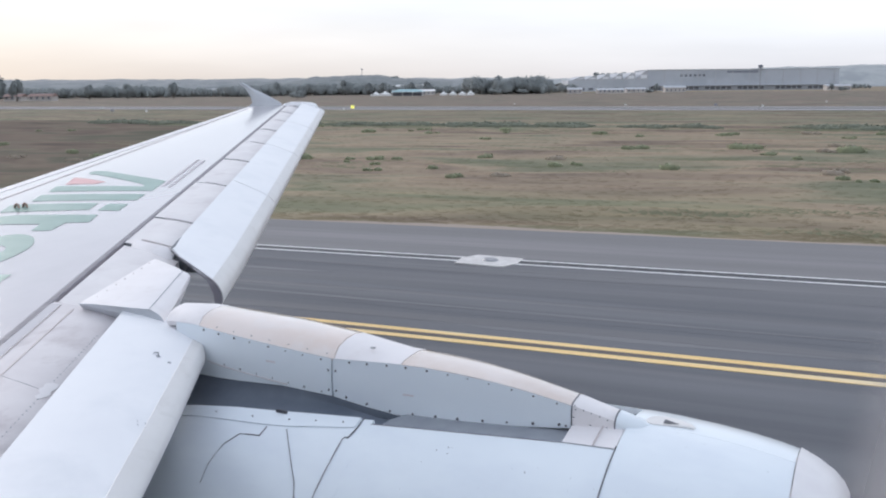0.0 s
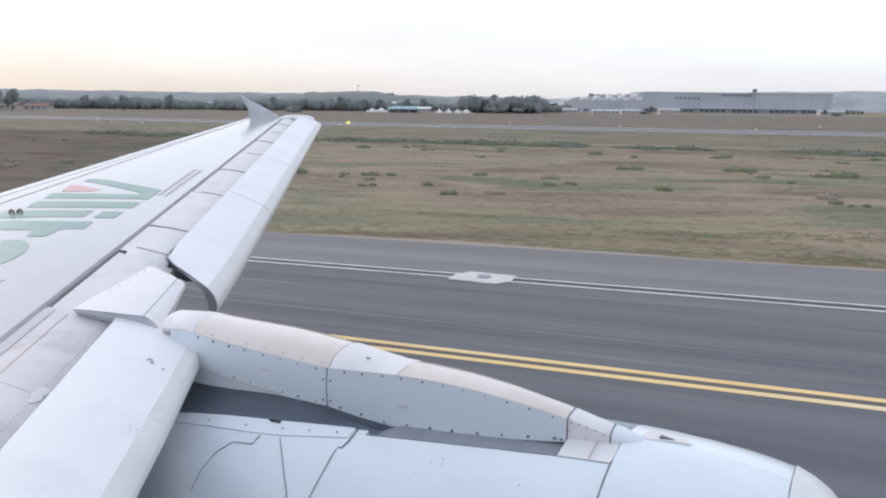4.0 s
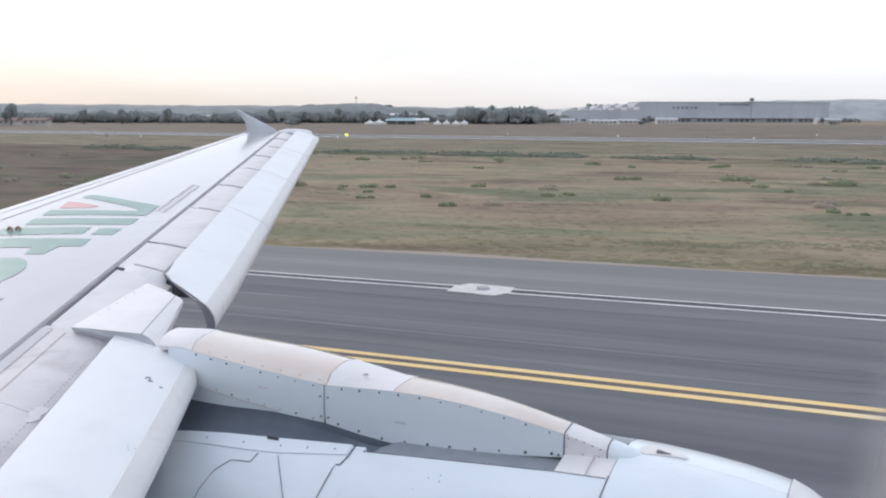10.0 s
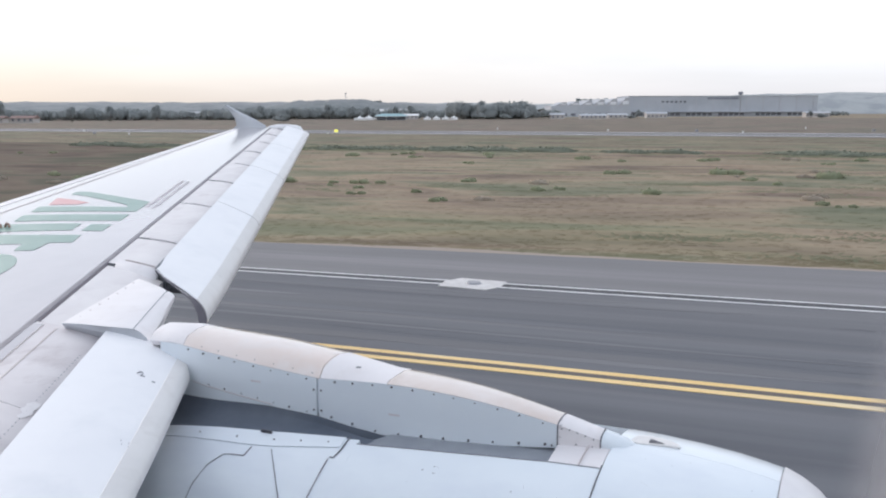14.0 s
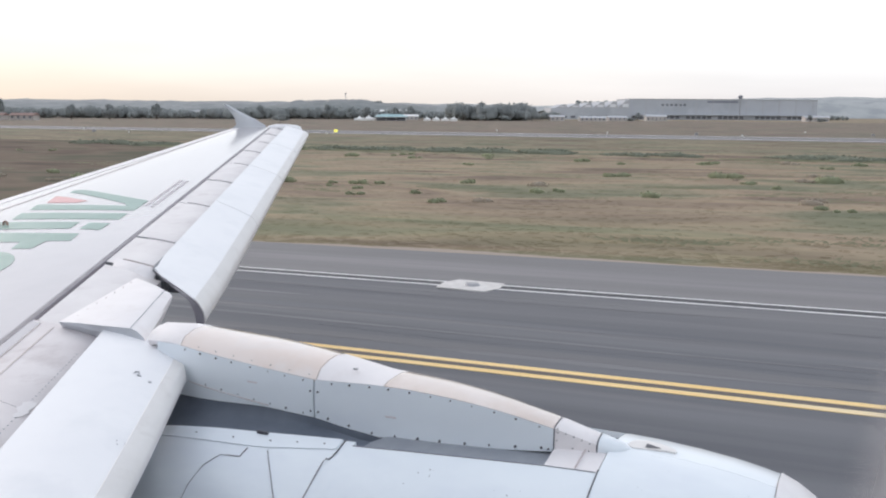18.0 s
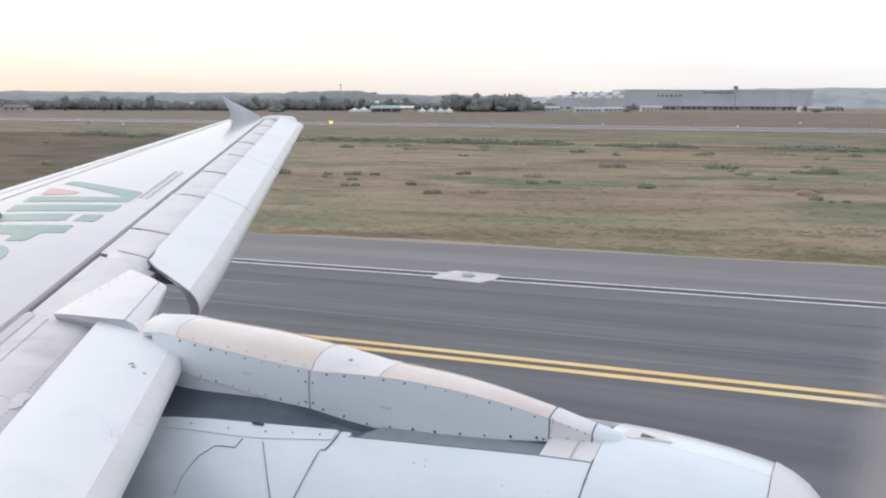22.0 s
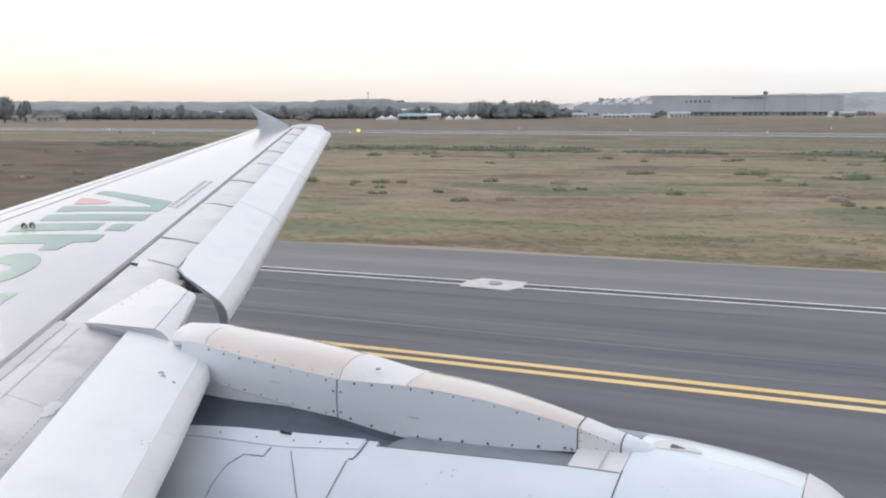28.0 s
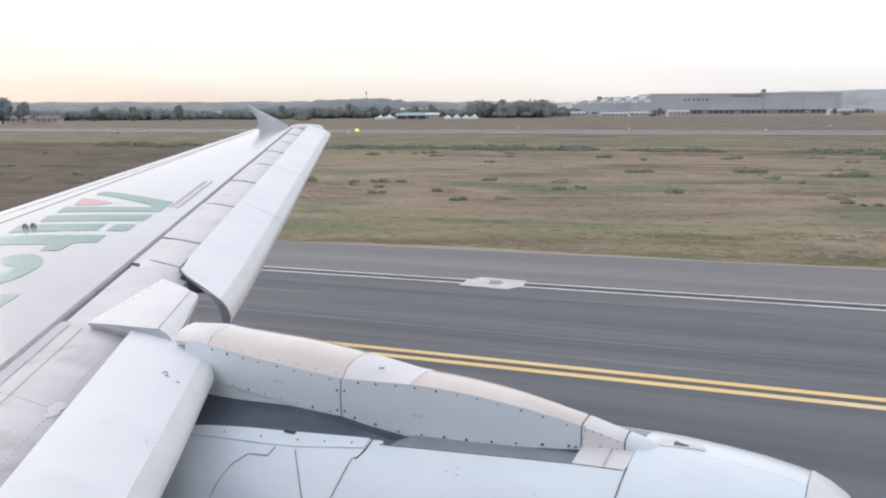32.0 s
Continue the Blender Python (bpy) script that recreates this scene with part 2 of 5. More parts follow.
M = dict(
    wing=mat("wing_paint", (0.415, 0.384, 0.424), (0.455, 0.422, 0.458), 0.8, 0.15, coat=0.9, c3=(0.398, 0.365, 0.405), scale3=1.3, stretch3=(1, .4, 1), lo3=.45, hi3=.8),
    slat=mat("slat_paint", (0.84, 0.842, 0.868), (0.875, 0.875, 0.895), 1.5, 0.36, c3=(0.78, 0.79, 0.82), scale3=2.5, lo3=.5, hi3=.8, coat=.1),
    nose=mat("leading_edge_primer", (0.65, 0.61, 0.622), (0.725, 0.69, 0.70), 3.0, 0.5, c3=(0.50, 0.45, 0.46), scale3=5, stretch3=(1, .6, 1), lo3=.52, hi3=.78),
    nose_out=mat("outer_leading_edge_paint", (0.735, 0.70, 0.705), (0.80, 0.77, 0.77), 3.0, 0.45, c3=(0.63, 0.585, 0.59), scale3=5, stretch3=(1, .6, 1), lo3=.55, hi3=.8),
    nacelle=mat("nacelle_paint", (0.775, 0.83, 0.885), (0.815, 0.868, 0.915), 1.2, 0.26, c3=(0.70, 0.75, 0.83), scale3=2.2, stretch3=(.5, 1, 1), lo3=.5, hi3=.85, coat=.3),
    beige=mat("faded_fairing_paint", (0.765, 0.645, 0.58), (0.83, 0.735, 0.69), 2.0, 0.24, coat=.9, c3=(0.82, 0.79, 0.785), scale3=2.2, lo3=.5, hi3=.75),
    tan=mat("tan_stained_fairing_paint", (0.66, 0.555, 0.50), (0.73, 0.635, 0.585), 2.0, 0.26, coat=.8, c3=(0.76, 0.69, 0.665), scale3=3, lo3=.5, hi3=.75),
    light=mat("light_fairing_paint", (0.80, 0.77, 0.78), (0.84, 0.81, 0.82), 4.0, 0.4, c3=(0.74, 0.70, 0.70), scale3=6, lo3=.55, hi3=.8),
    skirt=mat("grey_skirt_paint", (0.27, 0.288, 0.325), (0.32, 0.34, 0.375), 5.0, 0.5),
    # grey that paints in the shadowed gap at the nose fairing's inner end
    endplate=mat("end_shade_grey", (0.56, 0.58, 0.62), (0.62, 0.64, 0.68), 5.0, 0.55),
    cream=mat("cream_edge_paint", (0.70, 0.685, 0.68), (0.75, 0.735, 0.73), 2.5, 0.4, c3=(0.64, 0.62, 0.61), scale3=6, lo3=.55, hi3=.8),
    stencil=mat("worn_stencil_paint", (0.60, 0.565, 0.59), (0.68, 0.645, 0.67), 14.0, 0.5),
    belly=mat("pale_fuselage_paint", (0.80, 0.81, 0.82), (0.84, 0.85, 0.86), 1.0, 0.4),
    fence=mat("grey_fence_paint", (0.50, 0.52, 0.56), (0.56, 0.58, 0.61), 3.0, 0.4),
    lip=mat("inlet_lip_metal", (0.80, 0.77, 0.785), (0.85, 0.825, 0.835), 6.0, 0.40, 0.05),
    gap=mat("dark_sealant", (0.10, 0.10, 0.12), (0.14, 0.14, 0.16), 20.0, 0.7),
    seam=mat("grey_sealant", (0.20, 0.19, 0.22), (0.27, 0.26, 0.29), 6.0, 0.6),
    faint=mat("worn_line_paint", (0.52, 0.46, 0.46), (0.60, 0.55, 0.55), 10.0, 0.5),
    # dark copy of the skirt's grey: shade under the pylon painted in
    slate=mat("skirt_shade_slate", (0.098, 0.118, 0.155), (0.124, 0.145, 0.184), 4.0, 0.55),
    # dark underside tone, put in to cut bounce onto the nacelle
    cove=mat("dark_underside_grey", (0.17, 0.18, 0.20), (0.22, 0.23, 0.25), 6.0, 0.7),
    # dark grey that puts the pylon recess's shade into the colour
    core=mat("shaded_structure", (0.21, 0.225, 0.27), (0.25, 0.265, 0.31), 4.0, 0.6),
    mark=mat("worn_dark_stencil", (0.30, 0.30, 0.33), (0.42, 0.42, 0.45), 30.0, 0.5),
    bolt=mat("dark_fastener", (0.10, 0.10, 0.12), (0.16, 0.16, 0.18), 30.0, 0.5, 0.5),
    green=mat("faded_green_paint", (0.165, 0.305, 0.262), (0.22, 0.355, 0.31), 3.0, 0.35, coat=.2),
    red=mat("faded_red_paint", (0.64, 0.28, 0.28), (0.69, 0.35, 0.35), 3.0, 0.35, coat=.2),
    hook=mat("brass_fitting", (0.30, 0.21, 0.17), (0.40, 0.29, 0.24), 20.0, 0.5, 0.5),
    fan=mat("fan_blades", (0.03, 0.03, 0.035), (0.07, 0.07, 0.08), 10.0, 0.4, 0.8),
    asphalt=mat("runway_asphalt", (0.117, 0.119, 0.131), (0.208, 0.205, 0.213), .9, 0.85, stretch=(.035, 1, 1), lo=.30, hi=.72, detail=7,
                c3=(0.102, 0.107, 0.124), scale3=.34, stretch3=(.06, 1, 1), lo3=.44, hi3=.68, bump=.15, bump_scale=60),
    shoulder=mat("shoulder_asphalt", (0.178, 0.174, 0.184), (0.245, 0.236, 0.242), 1.6, 0.9, stretch=(.035, 1, 1),
                 c3=(0.158, 0.154, 0.161), scale3=.8, stretch3=(.04, 1, 1), lo3=.45, hi3=.7, bump=.15, bump_scale=60),
    pale=mat("pale_paved_edge", (0.23, 0.22, 0.225), (0.28, 0.27, 0.275), .05, 0.9),
    tar=mat("dark_tar_band", (0.055, 0.055, 0.063), (0.085, 0.085, 0.093), 2.0, 0.8, stretch=(.1, 1, 1)),
    streak=mat("pale_scuffed_asphalt", (0.160, 0.162, 0.176), (0.198, 0.197, 0.208), 2.0, 0.9, stretch=(.1, 1, 1)),
    rubber=mat("tyre_rubber_marks", (0.098, 0.102, 0.116), (0.118, 0.121, 0.134), 2.0, 0.8, stretch=(.1, 1, 1)),
    white=mat("white_road_paint", (0.80, 0.79, 0.79), (0.86, 0.85, 0.85), 3.0, 0.7, stretch=(.2, 1, 1), c3=(0.68, 0.67, 0.68), scale3=2, stretch3=(.3, 1, 1)),
    lane=mat("dark_blue_grey_asphalt", (0.094, 0.099, 0.115), (0.168, 0.172, 0.188), 0.7, 0.85, stretch=(.04, 1, 1), lo=.30, hi=.72, detail=7,
             c3=(0.170, 0.170, 0.180), scale3=.9, stretch3=(.03, 1, 1), lo3=.56, hi3=.72, bump=.15, bump_scale=60),
    stain=mat("brown_stained_asphalt", (0.10, 0.088, 0.085), (0.14, 0.122, 0.115), 1.5, 0.85, stretch=(.12, 1, 1)),
    yellow=mat("yellow_road_paint", (0.80, 0.56, 0.23), (0.86, 0.64, 0.31), 3.0, 0.7, stretch=(.15, 1, 1), c3=(0.80, 0.66, 0.42), scale3=1.2, stretch3=(.15, 1, 1)),
    concrete=mat("pale_concrete", (0.56, 0.54, 0.53), (0.68, 0.66, 0.65), 4.0, 0.9),
    dirt=mat("bare_soil", (0.29, 0.24, 0.20), (0.34, 0.285, 0.24), 0.8, 0.95, stretch=(.15, 1, 1)),
    weed=mat("green_weeds", (0.24, 0.248, 0.168), (0.275, 0.28, 0.19), 0.4, 0.95, jitter=.06, spec=.1, thin=.4),
    shrub=mat("olive_shrub_leaves", (0.318, 0.348, 0.235), (0.37, 0.395, 0.27), 0.5, 0.95, jitter=.06, spec=.1, thin=.4),
    # foliage lightened and greyed: distance haze is in the colour
    leaf=mat("hazed_foliage", (0.315, 0.342, 0.346), (0.355, 0.378, 0.38), 0.15, 0.95, jitter=.05, thin=.3, spec=.1),
    brush=mat("dry_brown_brush", (0.40, 0.35, 0.29), (0.45, 0.395, 0.33), 0.5, 0.95, jitter=.08, spec=.1, thin=.3),
    scrub=mat("dark_ditch_scrub", (0.24, 0.265, 0.215), (0.29, 0.308, 0.245), 0.3, 0.95, jitter=.06, spec=.1, thin=.3),
    far_asphalt=mat("far_weathered_asphalt", (0.165, 0.162, 0.168), (0.195, 0.19, 0.195), .08, 0.9, stretch=(.1, 1, 1)),
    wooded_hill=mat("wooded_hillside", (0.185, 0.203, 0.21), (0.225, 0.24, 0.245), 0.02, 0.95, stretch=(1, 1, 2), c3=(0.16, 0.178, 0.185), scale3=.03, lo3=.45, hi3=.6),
    bark=mat("tree_bark", (0.10, 0.08, 0.07), (0.14, 0.12, 0.10), 2.0, 0.9),
    # hill tones lightened in the colour for distance haze
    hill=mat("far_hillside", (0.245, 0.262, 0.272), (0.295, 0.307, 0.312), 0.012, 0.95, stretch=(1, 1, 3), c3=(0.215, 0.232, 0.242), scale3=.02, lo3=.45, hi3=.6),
    pale_hill=mat("hazed_pale_hillside", (0.34, 0.36, 0.37), (0.39, 0.405, 0.41), 0.012, 0.95, stretch=(1, 1, 3), c3=(0.29, 0.31, 0.325), scale3=.02, lo3=.45, hi3=.6),
    # cladding, and glazing below, lightened to stand in for haze
    cladding=mat("grey_cladding", (0.45, 0.475, 0.52), (0.49, 0.515, 0.56), .05, 0.7, c3=(0.42, 0.445, 0.49), scale3=.03),
    roofing=mat("grey_roofing", (0.44, 0.45, 0.48), (0.49, 0.50, 0.53), .1, 0.7),
    glass=mat("dark_glazing", (0.15, 0.16, 0.19), (0.20, 0.21, 0.24), .3, 0.15),
    skylight=mat("pale_skylight", (0.72, 0.74, 0.78), (0.8, 0.81, 0.84), .2, 0.4),
    canvas=mat("white_canvas", (0.76, 0.76, 0.76), (0.82, 0.82, 0.82), .3, 0.8),
    teal=mat("teal_roof", (0.34, 0.50, 0.53), (0.40, 0.55, 0.58), .3, 0.6),
    tile=mat("red_roof_tiles", (0.24, 0.165, 0.15), (0.28, 0.19, 0.175), .5, 0.9),
    wall=mat("pale_render_wall", (0.46, 0.43, 0.41), (0.54, 0.51, 0.49), .3, 0.9),
    sign=mat("orange_sign_board", (0.72, 0.16, 0.07), (0.78, 0.20, 0.10), 2.0, 0.5),
    metal=mat("grey_metal", (0.3, 0.3, 0.32), (0.38, 0.38, 0.40), 5.0, 0.5, 0.5),
)


def meadow(name, gain, jitter, green=0.0, cool=0.0):
    """Dry meadow: straw, red-brown and green patches drawn out along the runway, with finer mottling."""
    m = mat(name, (1, 1, 1), (1, 1, 1), rough=.95, spec=.1)
    nt = m.node_tree
    p = nt.nodes["Principled BSDF"]
    co = nt.nodes.new("ShaderNodeTexCoord")

    def layer(scale, stretch, stops, detail, rough=.55):
        mp = nt.nodes.new("ShaderNodeMapping")
        mp.inputs["Scale"].default_value = stretch
        mp.inputs["Rotation"].default_value = (0, 0, .05)
        link(nt, co.outputs["Object"], mp.inputs[0])
        n = nt.nodes.new("ShaderNodeTexNoise")
        n.inputs["Scale"].default_value, n.inputs["Detail"].default_value, n.inputs["Roughness"].default_value = scale, detail, rough
        n.inputs["Distortion"].default_value = .6
        link(nt, mp.outputs[0], n.inputs[0])
        r = nt.nodes.new("ShaderNodeValToRGB")
        els = r.color_ramp.elements
        els[0].position, els[0].color = stops[0][0], (*stops[0][1], 1)
        els[1].position, els[1].color = stops[-1][0], (*stops[-1][1], 1)
        for q, c in stops[1:-1]:
            els.new(q).color = (*c, 1)
        link(nt, n.outputs[0], r.inputs[0])
        return r.outputs[0]

    def times(a, b):
        x = nt.nodes.new("ShaderNodeMix")
        x.data_type, x.blend_type = "RGBA", "MULTIPLY"
        x.inputs[0].default_value = 1.0
        link(nt, a, x.inputs[6])
        link(nt, b, x.inputs[7])
        return x.outputs[2]

    g = gain

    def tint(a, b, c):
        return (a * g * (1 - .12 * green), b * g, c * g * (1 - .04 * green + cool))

    base = layer(.13, (.42, 1, 1), [(.32, tint(.202, .205, .138)), (.41, tint(.268, .248, .172)), (.49, tint(.382, .304, .218)),
                                     (.57, tint(.318, .244, .180)), (.66, tint(.226, .174, .138))], 3.5)
    mott = layer(.38, (.25, 1, 1), [(.3, (.82, .845, .82)), (.5, (.98, 1, .99)), (.7, (1.14, 1.13, 1.09))], 4, .52)
    fine = layer(4.0, (.3, 1, 1), [(.3, (.93, .935, .93)), (.7, (1.06, 1.06, 1.05))], 3, .6)
    # lusher, greener growth beside the asphalt
    sp, near = nt.nodes.new("ShaderNodeSeparateXYZ"), nt.nodes.new("ShaderNodeMapRange")
    link(nt, co.outputs["Object"], sp.inputs[0])
    link(nt, sp.outputs["Y"], near.inputs[0])
    near.inputs[1].default_value, near.inputs[2].default_value, near.inputs[3].default_value, near.inputs[4].default_value = 27, 44, .42, 0
    lush = nt.nodes.new("ShaderNodeMix")
    lush.data_type = "RGBA"
    link(nt, times(near.outputs[0], layer(.16, (.35, 1, 1), [(.38, (.1, .1, .1)), (.58, (1, 1, 1))], 4)), lush.inputs[0])
    link(nt, base, lush.inputs[6])
    lush.inputs[7].default_value = (.235 * g, .252 * g, .122 * g, 1)
    out = times(times(lush.outputs[2], mott), fine)
    if jitter:
        ge, r = nt.nodes.new("ShaderNodeNewGeometry"), nt.nodes.new("ShaderNodeMapRange")
        r.inputs[3].default_value, r.inputs[4].default_value = 1 - jitter, 1 + jitter
        link(nt, ge.outputs["Random Per Island"], r.inputs[0])
        out = times(out, r.outputs[0])
        tr, sh = nt.nodes.new("ShaderNodeBsdfTranslucent"), nt.nodes.new("ShaderNodeMixShader")
        link(nt, out, tr.inputs[0])
        sh.inputs[0].default_value = .25
        link(nt, p.outputs[0], sh.inputs[1])
        link(nt, tr.outputs[0], sh.inputs[2])
        link(nt, sh.outputs[0], nt.nodes["Material Output"].inputs[0])
    link(nt, out, p.inputs["Base Color"])
    return m


M["grass"] = meadow("dry_meadow_ground", .82, 0, 0, .03)
M["green_meadow"] = meadow("dull_green_meadow", .70, 0, .5, .04)
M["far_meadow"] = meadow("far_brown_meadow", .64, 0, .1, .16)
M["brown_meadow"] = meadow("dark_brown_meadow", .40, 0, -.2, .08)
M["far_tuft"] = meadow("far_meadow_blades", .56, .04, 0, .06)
M["tuft"] = meadow("dry_meadow_blades", .87, .04)
_lit = bpy.data.materials.new("lit_sign_face")
_lit.use_nodes = True
_lit.node_tree.nodes["Principled BSDF"].inputs["Base Color"].default_value = (0.7, 0.05, 0.04, 1)
_lit.node_tree.nodes["Principled BSDF"].inputs["Emission Color"].default_value = (1.0, 0.07, 0.05, 1)
_lit.node_tree.nodes["Principled BSDF"].inputs["Emission Strength"].default_value = 0.9
M["lit"] = _lit
_lamp = _lit.copy()
_lamp.name = "lit_lamp"
_lamp.node_tree.nodes["Principled BSDF"].inputs["Base Color"].default_value = (0.78, 0.74, 0.12, 1)
_lamp.node_tree.nodes["Principled BSDF"].inputs["Emission Color"].default_value = (0.95, 0.85, 0.16, 1)
_lamp.node_tree.nodes["Principled BSDF"].inputs["Emission Strength"].default_value = 0.8
M["lamp"] = _lamp


# ---- mesh helpers ----
def mesh_ob(name, verts, faces, material, parent=None, label="", smooth=False):
    me = bpy.data.meshes.new(name)
    me.from_pydata([tuple(v) for v in verts], [], faces)
    me.materials.append(material)
    if smooth:
        me.polygons.foreach_set("use_smooth", [True] * len(me.polygons))
    ob = new(name, me)
    if parent:
        ob.parent = parent
    if label:
        ob["label"] = label
    return ob


def part(name, bm, material, parent, label="", smooth=False):
    bmesh.ops.recalc_face_normals(bm, faces=bm.faces)
    me = bpy.data.meshes.new(name)
    bm.to_mesh(me)
    bm.free()
    me.materials.append(material)
    if smooth:
        me.polygons.foreach_set("use_smooth", [True] * len(me.polygons))
        me.set_sharp_from_angle(angle=radians(40))
    ob = new(name, me)
    if parent:
        ob.parent = parent
    if label:
        ob["label"] = label
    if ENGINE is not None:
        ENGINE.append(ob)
    return ob


def loft(sections, closed=True, caps=True):
    """A skin over sections of equal length; closed: each section is a ring."""
    bm = bmesh.new()
    rings = [[bm.verts.new(p) for p in s] for s in sections]
    n = len(rings[0])
    for a, b in zip(rings, rings[1:]):
        for i in range(n if closed else n - 1):
            j = (i + 1) % n
            bm.faces.new((a[i], a[j], b[j], b[i]))
    if closed and caps:
        bm.faces.new(rings[0])
        bm.faces.new(rings[-1][::-1])
    return bm


def box(lo, hi, bevel=0.0):
    bm = bmesh.new()
    bmesh.ops.create_cube(bm, size=1)
    for v in bm.verts:
        v.co = Vector([lo[i] + (v.co[i] + .5) * (hi[i] - lo[i]) for i in range(3)])
    if bevel:
        bmesh.ops.bevel(bm, geom=list(bm.edges), offset=bevel, segments=2, affect="EDGES")
    return bm


def prism(outline, z_of, thick):
    """A flat plate: outline of (x, y), standing on z_of(x, y)."""
    bm = bmesh.new()
    lo = [bm.verts.new((x, y, z_of(x, y))) for x, y in outline]
    hi = [bm.verts.new((x, y, z_of(x, y) + thick)) for x, y in outline]
    bm.faces.new(hi)
    bm.faces.new(lo[::-1])
    n = len(lo)
    for i in range(n):
        bm.faces.new((lo[i], lo[(i + 1) % n], hi[(i + 1) % n], hi[i]))
    return bm


def ribbon(path, normals, width, thick):
    """A thin proud strip along a path over a surface."""
    secs = []
    for i, p in enumerate(path):
        p = Vector(p)
        d = (Vector(path[min(i + 1, len(path) - 1)]) - Vector(path[max(i - 1, 0)])).normalized()
        n = Vector(normals[i]).normalized()
        s = d.cross(n).normalized() * (width / 2)
        secs.append([p - s - n * .009, p + s - n * .009, p + s + n * thick, p - s + n * thick])
    return loft(secs)


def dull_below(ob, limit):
    """Gives the faces that look down a dark grey, cutting bounced light."""
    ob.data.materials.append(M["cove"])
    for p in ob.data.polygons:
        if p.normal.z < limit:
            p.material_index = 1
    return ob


def lerp(a, b, f):
    return a + (b - a) * f


def interp(x, table):
    xs = [r[0] for r in table]
    return [float(np.interp(x, xs, [r[k] for r in table])) for k in range(1, len(table[0]))]


ENGINE = None

# ---- the airliner ----
airliner = tagged(new("airliner"), "white twin-jet airliner wing with extended slats, engine and pylon", "airliner")


def zw(y):
    """Height of the wing's upper skin at span y."""
    return 2.90 + 0.1045 * (y - 4.0)


def x_seam(y):
    return -4.84 - 0.514 * (y - 3.97)


def x_te(y):
    return -9.50 - 0.278 * (y - 7.9)


WN = Vector((0, -0.104, 0.9946))


def build_wing():
    secs = []
    for y in np.linspace(0.05, 15.2, 30):
        xa, xb, z = x_seam(y), x_te(y), zw(y)
        c = xa - xb
        th = 0.50 - 0.022 * y
        up = [(xa - c * f, y, z + 0.012 * math.sin(math.pi * f) * (1 - y / 30) - 0.03 * f ** 3) for f in (0, .1, .25, .4, .55, .7, .85, 1)]
        dn = [(xa - c * f, y, z - th * (1 - f) ** .8 - 0.05) for f in (.95, .7, .45, .2, 0)]
        secs.append(up + dn)
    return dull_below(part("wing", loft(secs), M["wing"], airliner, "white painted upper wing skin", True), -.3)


wing = build_wing()


def skin_z(x, y):
    """Height of the curved upper skin at a place."""
    xa, xb = x_seam(y), x_te(y)
    f = min(max((xa - x) / (xa - xb), 0), 1)
    return zw(y) + 0.012 * math.sin(math.pi * f) * (1 - y / 30) - 0.03 * f ** 3


def span_strip(name, xf, y0, y1, width, material, label, lift=0.003, n=24):
    ys = np.linspace(y0, y1, n)
    pts = [(xf(y), y, skin_z(xf(y), y) + lift) for y in ys]
    return part(name, ribbon(pts, [WN] * n, width, 0.002), material, wing, label)


span_strip("skin_joint", lambda y: x_seam(y) - .03, 0.2, 15.2, 0.046, M["seam"], "dark grey sealant joint along the wing")
span_strip("spoiler_line", lambda y: -8.89 - 0.325 * (y - 7.43), 3.0, 15.0, 0.025, M["faint"], "faded reddish hinge line")
for _off in (.27, .37):   # two rows of worn stencil bars
    for _k in range(13):
        _y = 7.9 + _k * .125 + (.03 if _off > .3 else 0)
        span_strip("stencil_bar", lambda y, o=_off: x_seam(y) - o, _y, _y + (.085 if _k % 4 else .05), .05, M["stencil"], "worn grey stencil bar", .003, 2)
span_strip("trailing_edge_strip", lambda y: x_te(y) + 0.10, 2.0, 15.1, 0.14, M["light"], "pale trailing edge strip", 0.006)


def nose_section(y, lift, reach=1.05, cut=1.0):
    xa, z = x_seam(y), zw(y) + lift
    prof = [(0.0, .004), (.25, -.006), (.5, -.035), (.72, -.09), (.9, -.18), (1.0, -.30), (.98, -.42), (.8, -.50), (.3, -.52), (0, -.5)]
    deep = -.52 if cut == 1.0 else -.22   # the piece beside the pylon ends short and shallow
    return [(xa + min(px, cut) * reach, y, z + max(pz, deep)) for px, pz in prof]


STEPS = [5.82, 6.66, 8.22, 9.63, 10.97, 12.19, 13.24, 14.29, 15.15]
for k, (a, b) in enumerate(zip(STEPS, STEPS[1:])):
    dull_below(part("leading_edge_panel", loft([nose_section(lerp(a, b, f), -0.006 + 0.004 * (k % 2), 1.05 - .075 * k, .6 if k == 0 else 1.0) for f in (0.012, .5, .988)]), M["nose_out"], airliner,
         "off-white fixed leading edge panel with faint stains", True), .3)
    _e = nose_section(b, .004, 1.05 - .075 * k)
    rib = [Vector(_e[0]).lerp(Vector(_e[1]), .55), _e[1], _e[2], _e[3]]
    part("panel_rib", ribbon(rib, [(0.2, -.1, 1)] * 4, 0.009, 0.003), M["stencil"], airliner, "faint grey panel joint rib")
for a, b in ((0.12, 1.2), (1.2, 2.2), (2.2, 3.35), (3.35, 4.42)):
    dull_below(part("leading_edge_panel", loft([nose_section(lerp(a, b, f), -0.006, .98) for f in (0.0015, .5, .9985)]), M["nose"], airliner,
         "stained pinkish-grey fixed leading edge panel", True), .3)


# small details on the inboard leading edge panels
_row = [(x_seam(y) + .215, y, zw(y) - .010) for y in np.linspace(.3, 4.35, 12)]
part("panel_seam", ribbon(_row, [WN] * 12, .012, .003), M["faint"], airliner, "faint seam along the leading edge panel")


